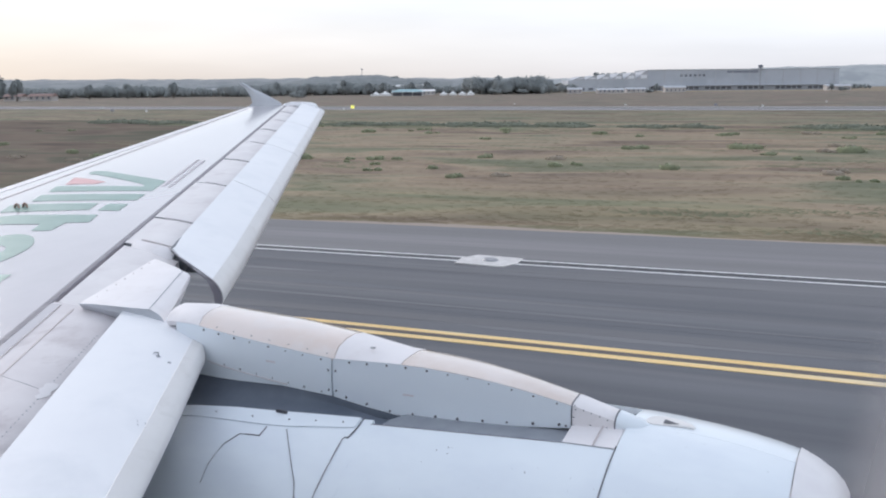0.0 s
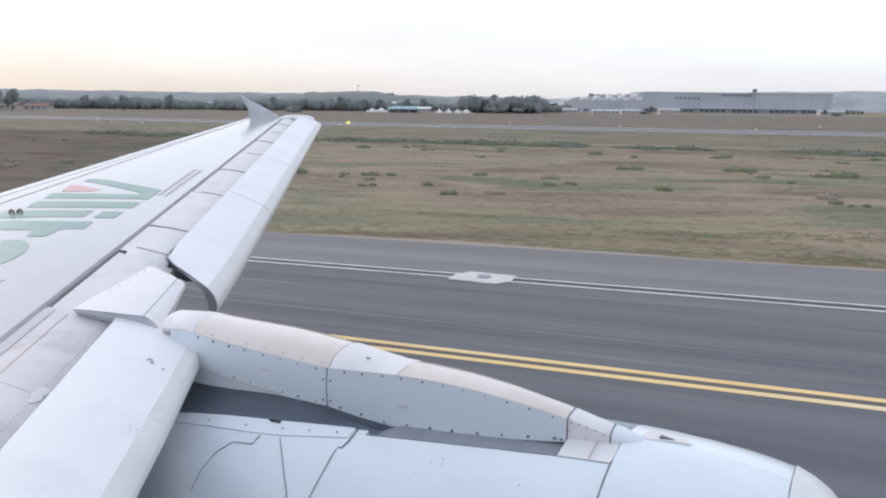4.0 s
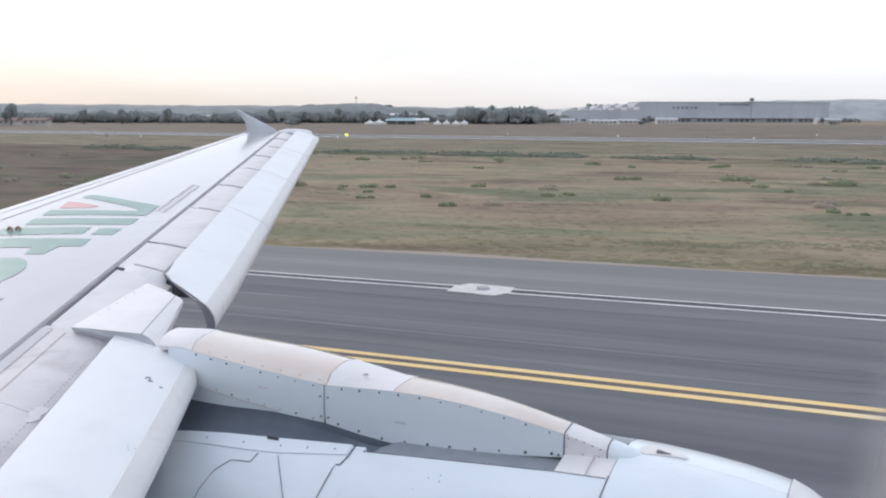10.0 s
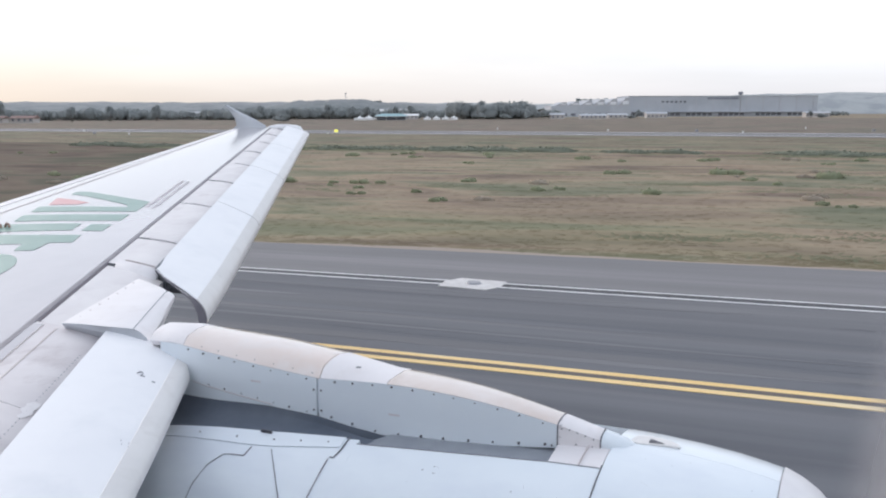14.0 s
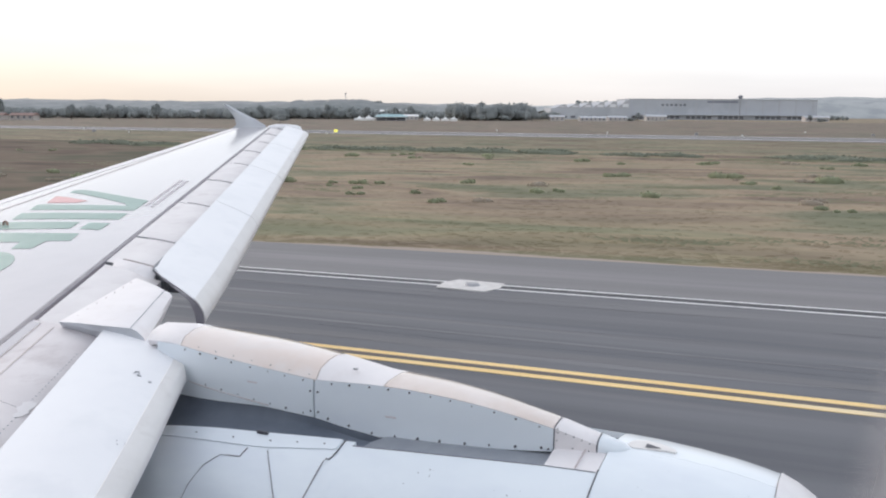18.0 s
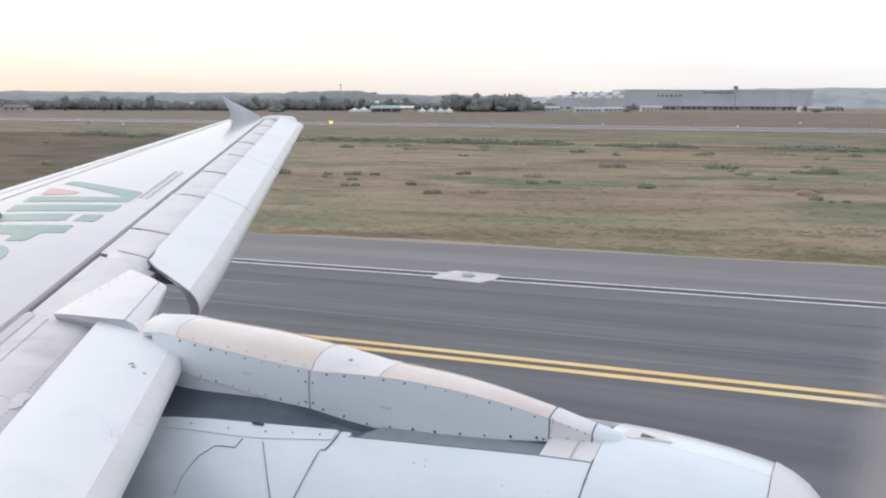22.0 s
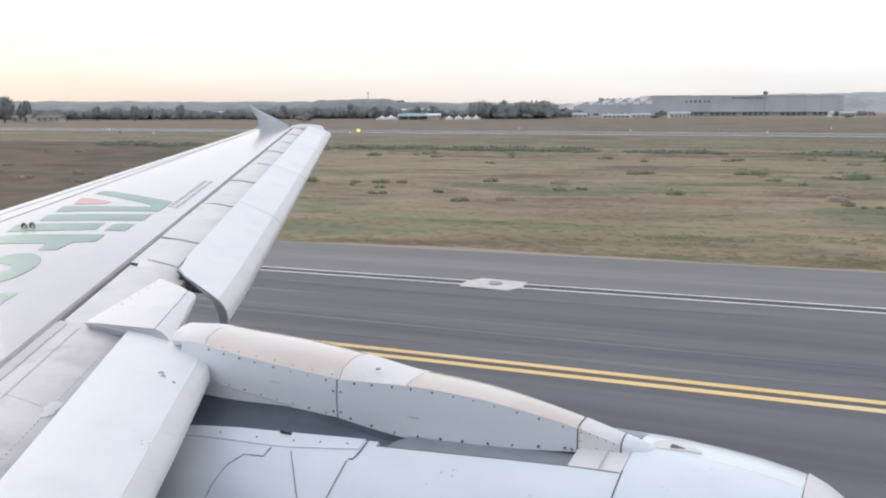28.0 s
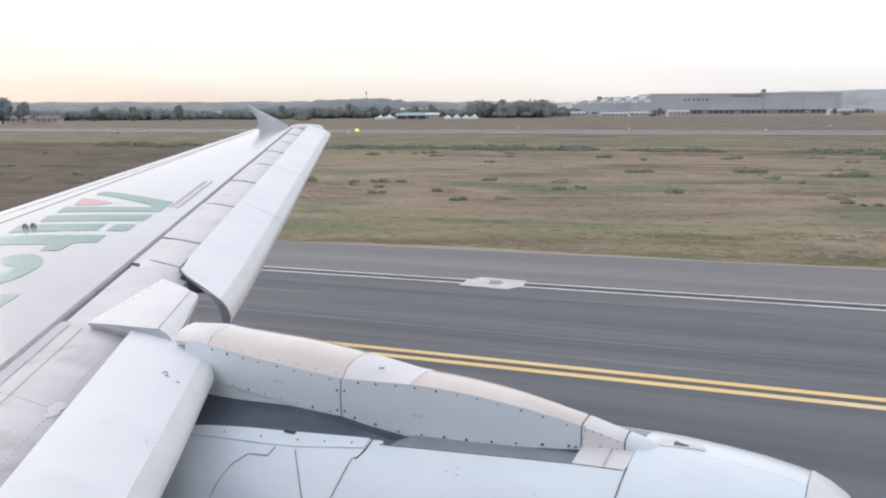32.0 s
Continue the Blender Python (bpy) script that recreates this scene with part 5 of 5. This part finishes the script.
grass_patch("ditch_growth", 2400, -260, 40, 96, 106, .14, 10, M["weed"], "dark green growth along a ditch", "weeds", 5, 1.0, .08,
            lambda x, y: noise.noise((x * .02, y * .08, 2.2)) > -.12, 7.0)

# ---- far landscape, placed from the camera's view: d along its axis, u to the side ----
FA = radians(25.7)


def spot(u, d, z=0.0):
    return Vector((-math.sin(FA) * d + math.cos(FA) * u, math.cos(FA) * d + math.sin(FA) * u, z))


TURN = Matrix.Rotation(FA, 4, "Z")


def clumps(verts, faces, r, cx, cy, cz, rx, ry, rz, n, size, ways=None):
    if ways is not None:  # dense inner mass
        i, tw = len(verts), r.uniform(0, 6)
        for e in (-1.2, -.5, .2, .8, 1.3):
            for k in range(7):
                a = tw + k * .8976 + e
                v = (math.cos(a) * math.cos(e), math.sin(a) * math.cos(e), math.sin(e))
                g = r.uniform(.74, .92)
                verts.append(np.array((cx + rx * v[0] * g, cy + ry * v[1] * g, cz + rz * v[2] * g)))
                ways.append((v[0], v[1], v[2] * .45 + .1))
        faces += [(i + j * 7 + k, i + j * 7 + (k + 1) % 7, i + j * 7 + 7 + (k + 1) % 7, i + j * 7 + 7 + k) for j in range(4) for k in range(7)]
    for k in range(n):
        v = r.normal(size=3)
        v /= np.linalg.norm(v)
        q = r.uniform(.80, 1.10)
        p = np.array((cx, cy, cz)) + v * q * (rx, ry, rz)
        face = v + r.normal(size=3) * .45
        a = np.cross(face, r.normal(size=3))
        a /= np.linalg.norm(a)
        b = np.cross(face, a)
        b /= np.linalg.norm(b)
        s1, s2 = size * r.uniform(.5, 1.3), size * r.uniform(.4, 1.0)
        i = len(verts)
        if np.dot(np.cross(a, b), v) < 0:
            b = -b
        verts += [p - a * s1, p - b * s2, p + a * s1, p + b * s2]
        faces.append((i, i + 1, i + 2, i + 3))
        if ways is not None:
            ways += [(v[0], v[1], v[2] * .45 + .1)] * 4


def tree(h, w, seed, label, leaves=1200):
    r = np.random.RandomState(seed)
    t = tagged(new("tree"), label, "tree", group="trees behind the airfield")
    secs = []
    for k in range(5):
        f = k / 4
        rad = .035 * h * (1 - .75 * f)
        secs.append([(rad * math.cos(a) + .02 * h * f * math.sin(seed), rad * math.sin(a), f * h * .75) for a in np.linspace(0, 6.283, 7, endpoint=False)])
    trunk = loft(secs)
    part("trunk", trunk, M["bark"], t)
    for k in range(4):
        a = k * 1.57 + seed
        p0, p1 = Vector((0, 0, h * (.3 + .08 * k))), Vector((w * .33 * math.cos(a), w * .33 * math.sin(a), h * (.55 + .08 * k)))
        limb = loft([[p.lerp(p, 0) + Vector((q * math.cos(b), q * math.sin(b), 0)) for b in (0, 2.1, 4.2)] for p, q in ((p0, .016 * h), (p1, .005 * h))])
        part("limb", limb, M["bark"], t)
    verts, faces, ways = [], [], []
    for k in range(7):
        a = r.uniform(0, 6.283)
        d = r.uniform(.1, .3) * w
        cz = h * r.uniform(.4, .8)
        clumps(verts, faces, r, d * math.cos(a), d * math.sin(a), cz, w * .27, w * .27, h * .2, leaves // 7, .05 * (h + w) / 2, ways)
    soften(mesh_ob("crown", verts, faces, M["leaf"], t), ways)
    return t


TREES = [tree(13, 11, 1, "broad dark tree with a dense rounded crown"), tree(11, 7, 2, "slim dark tree with an uneven crown"),
         tree(12, 8, 3, "tall dark tree with a ragged crown"), tree(4.2, 9, 4, "low wide dark bush")]
first = [(-216, 452, 0), (-205, 450, 1), (60, 640, 2), (-64, 420, 3)]
for (u, d, k) in first:
    TREES[k].matrix_basis = Matrix.Translation(spot(u, d, -.06)) @ TURN
more = [(-233, 470, 0, 1.0), (-196, 520, 1, .8), (-178, 530, 0, .7), (-160, 560, 1, .9), (30, 640, 2, .85), (42, 650, 0, 1.0), (52, 660, 2, .95), (70, 655, 2, 1.0),
        (38, 600, 3, 1.0), (57, 620, 3, .9), (138, 600, 3, .7), (152, 640, 1, .6), (265, 600, 3, .8), (274, 640, 1, .5), (330, 610, 3, .6), (-20, 700, 1, .9), (-8, 700, 0, .8),
        (-40, 690, 0, .75), (-52, 700, 1, .9), (-70, 700, 0, .9), (-95, 690, 1, .85), (-120, 690, 0, .8), (-250, 480, 1, 1.2), (-280, 500, 0, 1.0), (24, 610, 1, .8)]
for u, d, k, f in more:
    copy_thing(TREES[k], Matrix.Translation(spot(u, d, -.06)) @ Matrix.Rotation(u * .7, 4, "Z") @ Matrix.Diagonal((f, f, f, 1)))


def woods(name, u0, u1, d0, d1, h, n, seed, label, per=110, lift=0.0):
    r = np.random.RandomState(seed)
    verts, faces, ways = [], [], []
    for k in range(n):
        u, d = r.uniform(u0, u1), r.uniform(d0, d1)
        q = h * r.uniform(.55, 1.15) * (1 + .35 * noise.noise((u * .02, seed, 0)))
        w = q * r.uniform(.45, .8)
        c = spot(u, d)
        for lobe in range(3):
            a, b = r.uniform(0, 6.28), r.uniform(.55, .8)
            clumps(verts, faces, r, c.x + math.cos(a) * w * .45, c.y + math.sin(a) * w * .45, lift + q * r.uniform(.35, .62), w * b, w * b, q * .42, per // 3, .075 * q, ways)
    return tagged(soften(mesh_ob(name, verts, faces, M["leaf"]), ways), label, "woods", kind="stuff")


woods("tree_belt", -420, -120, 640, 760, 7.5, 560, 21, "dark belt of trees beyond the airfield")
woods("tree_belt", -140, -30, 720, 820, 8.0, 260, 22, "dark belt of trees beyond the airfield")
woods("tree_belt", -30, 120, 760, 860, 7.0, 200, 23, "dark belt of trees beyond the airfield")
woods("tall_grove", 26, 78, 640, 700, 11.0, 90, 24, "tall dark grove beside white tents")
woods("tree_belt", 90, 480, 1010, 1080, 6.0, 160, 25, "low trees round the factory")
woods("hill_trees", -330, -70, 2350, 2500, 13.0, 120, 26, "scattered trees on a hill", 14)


def ridge(name, u0, u1, d, prof, seed, label, rough=3.0, key="hill"):
    n = 90
    verts, faces = [], []
    us = np.linspace(u0, u1, n)
    for u in us:
        hgt = float(np.interp(u, [p[0] for p in prof], [p[1] for p in prof])) + rough * noise.noise((u * .02, seed, 0)) + rough * .6 * noise.noise((u * .09, seed, 5))
        for k, (dd, f) in enumerate(((0, 0), (60, .35), (140, .72), (240, .95), (320, 1.0), (700, .2))):
            p = spot(u, d + dd, max(hgt * f + (rough * .5 * noise.noise((u * .03, k, seed)) if 0 < k < 5 else 0), -.5))
            verts.append(p)
    for i in range(n - 1):
        for k in range(5):
            a = i * 6 + k
            faces.append((a, a + 6, a + 7, a + 1))
    return tagged(mesh_ob(name, verts, faces, M[key], None, "", True), label, "hill", kind="structure")


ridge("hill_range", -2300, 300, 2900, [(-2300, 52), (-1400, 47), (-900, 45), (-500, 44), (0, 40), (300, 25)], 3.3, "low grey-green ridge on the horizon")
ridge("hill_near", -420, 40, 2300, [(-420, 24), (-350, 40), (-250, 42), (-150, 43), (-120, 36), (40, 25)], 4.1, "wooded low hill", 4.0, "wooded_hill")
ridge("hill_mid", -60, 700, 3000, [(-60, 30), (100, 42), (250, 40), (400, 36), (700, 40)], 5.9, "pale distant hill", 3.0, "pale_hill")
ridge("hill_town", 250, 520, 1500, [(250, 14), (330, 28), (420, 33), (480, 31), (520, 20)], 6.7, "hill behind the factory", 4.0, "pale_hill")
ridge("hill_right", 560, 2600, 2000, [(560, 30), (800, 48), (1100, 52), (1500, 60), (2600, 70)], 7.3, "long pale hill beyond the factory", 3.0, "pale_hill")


woods("hill_trees", 300, 425, 1790, 1830, 7.0, 30, 27, "scattered trees on the hill behind the factory", 30, 25.5)
woods("hill_trees", -320, -110, 2560, 2640, 11.0, 60, 28, "trees along the top of the wooded hill", 30, 31.0)

# low shrubs in the grass
r_sh = np.random.RandomState(77)


def shrub_field(name, n, y0, y1, power, w0, w1, tall, key, label, keep):
    sv, sf, sw = [], [], []
    made = 0
    while made < n:
        x, y = r_sh.uniform(-105, 14), y0 + (y1 - y0) * r_sh.uniform() ** power
        if not keep(x, y):
            continue
        made += 1
        w = r_sh.uniform(w0, w1)
        for q in range(r_sh.randint(2, 5)):
            cx, cy, k = x + r_sh.normal() * w * .6, y + r_sh.normal() * w * .5, w * r_sh.uniform(.5, 1.0)
            clumps(sv, sf, r_sh, cx, cy, -.06 + fall(cx, cy) + tall * k * .3, k, k * .6, tall * k, 46, .10 * k + .02, sw)
    return tagged(soften(mesh_ob(name, sv, sf, M[key]), sw), label, "shrubs", kind="stuff")


shrub_field("low_shrubs", 42, 30, 60, 1.1, .25, .75, .5, "shrub", "low dull green shrubs in dry grass", lambda x, y: noise.noise((x * .05, y * .10, 7.7)) > .04)
shrub_field("low_shrubs", 30, 60, 98, 1.0, .4, 1.1, .36, "shrub", "low dark green shrubs before a ditch", lambda x, y: noise.noise((x * .03, y * .06, 2.7)) > -.05)
shrub_field("dry_bushes", 22, 30, 92, 1.2, .3, .8, .34, "brush", "low brown dry bushes", lambda x, y: noise.noise((x * .03, y * .08, 5.1)) > .0)
shrub_field("ditch_scrub", 150, 100, 104.5, 1.0, .9, 2.4, .16, "scrub", "dark green scrub along a ditch", lambda x, y: noise.noise((x * .03, 8.8, 0)) > -.25)

# ---- buildings ----
def place(ob, u, d):
    ob.matrix_basis = Matrix.Translation(spot(u, d, -.06)) @ TURN
    return ob


def factory():
    f = tagged(new("factory_hall"), "long grey factory hall with dark ground floor windows", "factory")
    W, D, H = 198, 60, 21.5
    part("wall", box((0, 0, 0), (W, D, H - .6)), M["cladding"], f, "grey metal cladding")
    part("roof", box((-.6, -.6, H - .6), (W + .6, D, H), .1), M["roofing"], f, "pale roof edge")
    for k in range(34):
        if k in (9, 15, 21, 22, 28):
            continue
        x = 4 + k * 5.6
        w = part("window", box((x, -.25, 1.0), (x + 4.4, -.02, 3.9)), M["glass"], f, "dark ground floor window")
        part("sill", box((x - .2, -.45, .75), (x + 4.6, -.02, 1.0)), M["roofing"], w)
    for k in range(6):
        part("window", box((34 + k * 4.6, -.2, 14.2), (36.6 + k * 4.6, -.02, 16.4)), M["glass"], f, "small upper window")
    part("sign_bar", box((82, -.3, 17.6), (114, -.02, 19.8)), M["core"], f, "dull slate sign band")
    part("canopy", box((0, -4, 4.6), (W, -.02, 5.1)), M["roofing"], f, "thin canopy above the windows")
    for k in range(12):
        part("pilaster", box((k * 17.5, -.35, 5.2), (k * 17.5 + .6, -.02, H - .7)), M["roofing"], f)
    place(f, 216, 950)
    s = tagged(new("sawtooth_shed"), "grey factory shed with a sawtooth roof and pale skylights", "factory")
    part("wall", box((0, 0, 0), (83, 50, 11.5)), M["cladding"], s, "grey cladding")
    for k in range(6):
        x = 4 + k * 13
        hgt = 13.5 + k * .9
        part("roof_tooth", loft([[(x, y, 11.5), (x + 12.5, y, 11.5), (x + 12.5, y, hgt + 1.5), (x + 9, y, hgt + 1.7)] for y in (0, 50)]), M["roofing"], s, "sloped roof bay")
        part("skylight", box((x + 5.2, -.3, 12.6), (x + 11.5, -.02, 13.2 + k * .6)), M["skylight"], s, "pale skylight strip")
    for k in range(9):
        part("window", box((3 + k * 8.8, -.2, 1.2), (8 + k * 8.8, -.02, 3.6)), M["glass"], s, "dark window")
    place(s, 134, 945)
    return f


factory()


def tent(u, d, w, h, key, label):
    t = tagged(new("tent"), label, "tent", group="white tents")
    bm = bmesh.new()
    base = [bm.verts.new((x, y, h * .42)) for x, y in ((-w / 2, -w / 2), (w / 2, -w / 2), (w / 2, w / 2), (-w / 2, w / 2))]
    mid = [bm.verts.new((x * .35, y * .35, h * .60)) for x, y in ((-w / 2, -w / 2), (w / 2, -w / 2), (w / 2, w / 2), (-w / 2, w / 2))]
    top = bm.verts.new((0, 0, h))
    for i in range(4):
        j = (i + 1) % 4
        bm.faces.new((base[i], base[j], mid[j], mid[i]))
        bm.faces.new((mid[i], mid[j], top))
    bm.faces.new(base[::-1])
    part("canopy", bm, M[key], t, "pointed fabric roof")
    part("side_wall", box((-w / 2 + .05, -w / 2 + .05, 0), (w / 2 - .05, w / 2 - .05, h * .41)), M["canvas"], t, "white fabric walls")
    return place(t, u, d)


for u, w, h in ((-40, 7, 2.9), (-34, 8, 3.4), (4, 5, 2.9), (10, 5, 3.1), (16, 5, 2.9), (21.5, 5, 3.2)):
    tent(u, 600, w, h, "canvas", "white pointed tent far across the airfield")


def house(u, d, w, h, roof, label):
    t = tagged(new("house"), label, "house", group="houses across the airfield")
    part("wall", box((-w / 2, -4, 0), (w / 2, 4, h)), M["wall"], t, "pale rendered wall")
    part("roof", loft([[(x, -4.6, h), (x, 4.6, h), (x, 0, h + 1.4)] for x in (-w / 2 - .5, w / 2 + .5)]), M[roof], t, "pitched roof")
    for k in range(max(2, int(w / 3))):
        x = -w / 2 + (k + .5) * w / max(2, int(w / 3))
        part("window", box((x - .6, -4.1, 1.0), (x + .6, -3.99, 2.2)), M["glass"], t)
    return place(t, u, d)


house(-205, 480, 12, 2.4, "tile", "low house with a red tiled roof among trees")
house(-222, 486, 9, 2.4, "tile", "low house with a red tiled roof among trees")
for u, d, w, h, r in ((-8, 660, 12, 2.6, "canvas"), (-26, 640, 10, 2.2, "roofing"), (120, 640, 18, 2.2, "roofing"), (98, 660, 10, 2.8, "roofing"), (150, 700, 14, 2.4, "roofing"),
                      (-24, 800, 30, 6.5, "canvas"), (-130, 800, 26, 5, "roofing"), (-190, 820, 34, 5, "roofing"), (185, 720, 16, 3.4, "roofing"), (330, 760, 20, 3.4, "roofing")):
    house(u, d, w, h, r, "pale low building across the airfield")


def pavilion(u, d):
    t = tagged(new("pavilion"), "open pavilion with a pale teal roof", "pavilion")
    part("roof", loft([[(-11, -4, 2.5), (11, -4, 2.5), (11, 4, 2.5), (-11, 4, 2.5)], [(-6.5, -1, 4.2), (6.5, -1, 4.2), (6.5, 1, 4.2), (-6.5, 1, 4.2)]]), M["teal"], t, "pale teal hipped roof")
    part("fascia", box((-11.1, -4.1, 2.35), (11.1, 4.1, 2.5)), M["canvas"], t, "white fascia")
    for x in (-9.5, -3.2, 3.2, 9.5):
        part("post", box((x - .15, -3.9, 0), (x + .15, -3.6, 2.35)), M["canvas"], t)
    part("back_wall", box((-9.6, 2.5, 0), (9.6, 2.8, 2.35)), M["core"], t)
    return place(t, u, d)


pavilion(-19, 590)

# mast above the factory, lamps and markers along the far runway
mast = tagged(new("roof_mast"), "thin mast with a dark sign above the hall", "mast")
part("pole", box((-.3, -.3, 0), (.3, .3, 22)), M["metal"], mast)
part("panel", box((-2.4, -.5, 22), (2.4, .5, 25.5), .6), M["core"], mast, "dark panel")
place(mast, 331, 946)
hill_mast = tagged(new("hill_mast"), "thin grey mast standing on the wooded hill", "mast")
part("pole", box((-.7, -.7, 30), (.7, .7, 62)), M["metal"], hill_mast)
part("antenna", box((-2.2, -.8, 57), (2.2, .8, 62), .4), M["metal"], hill_mast)
place(hill_mast, -212, 2600)
for u, d in ((-86, 236), (-62, 196), (44, 215), (68, 192), (100, 236), (-20, 196), (20, 240)):
    l = tagged(new("runway_light"), "small white runway edge light", "runway light", group="lights along the far runway")
    bmx = bmesh.new()
    bmesh.ops.create_cone(bmx, cap_ends=True, segments=8, radius1=.14, radius2=.18, depth=.4, matrix=Matrix.Translation((0, 0, .2)))
    part("lamp_housing", bmx, M["canvas"], l, "white housing")
    part("stem", box((-.05, -.05, -.1), (.05, .05, .05)), M["metal"], l)
    l.matrix_basis = Matrix.Translation(spot(u, d, .02))
for u, d in ((98, 196), (60, 198), (150, 196), (-70, 198)):
    b = tagged(new("taxi_marker"), "small dark marker board beside the far runway", "runway sign", group="markers along the far runway")
    part("face", box((-.35, -.08, .2), (.35, .08, .65), .02), M["metal"], b)
    for q in (-.3, .3):
        part("leg", box((q - .04, -.04, -.05), (q + .04, .04, .26)), M["metal"], b)
    b.matrix_basis = Matrix.Translation(spot(u, d, .0)) @ TURN
ys = tagged(new("marker_board"), "small lit yellow marker board beside the far runway", "runway sign")
part("face", box((-.36, -.08, .35), (.36, .08, .9), .03), M["lamp"], ys, "glowing yellow face")
for q in (-.3, .3):
    part("leg", box((q - .04, -.04, 0), (q + .04, .04, .36)), M["metal"], ys)
ys.matrix_basis = Matrix.Translation(spot(-18.5, 200, -.02)) @ TURN
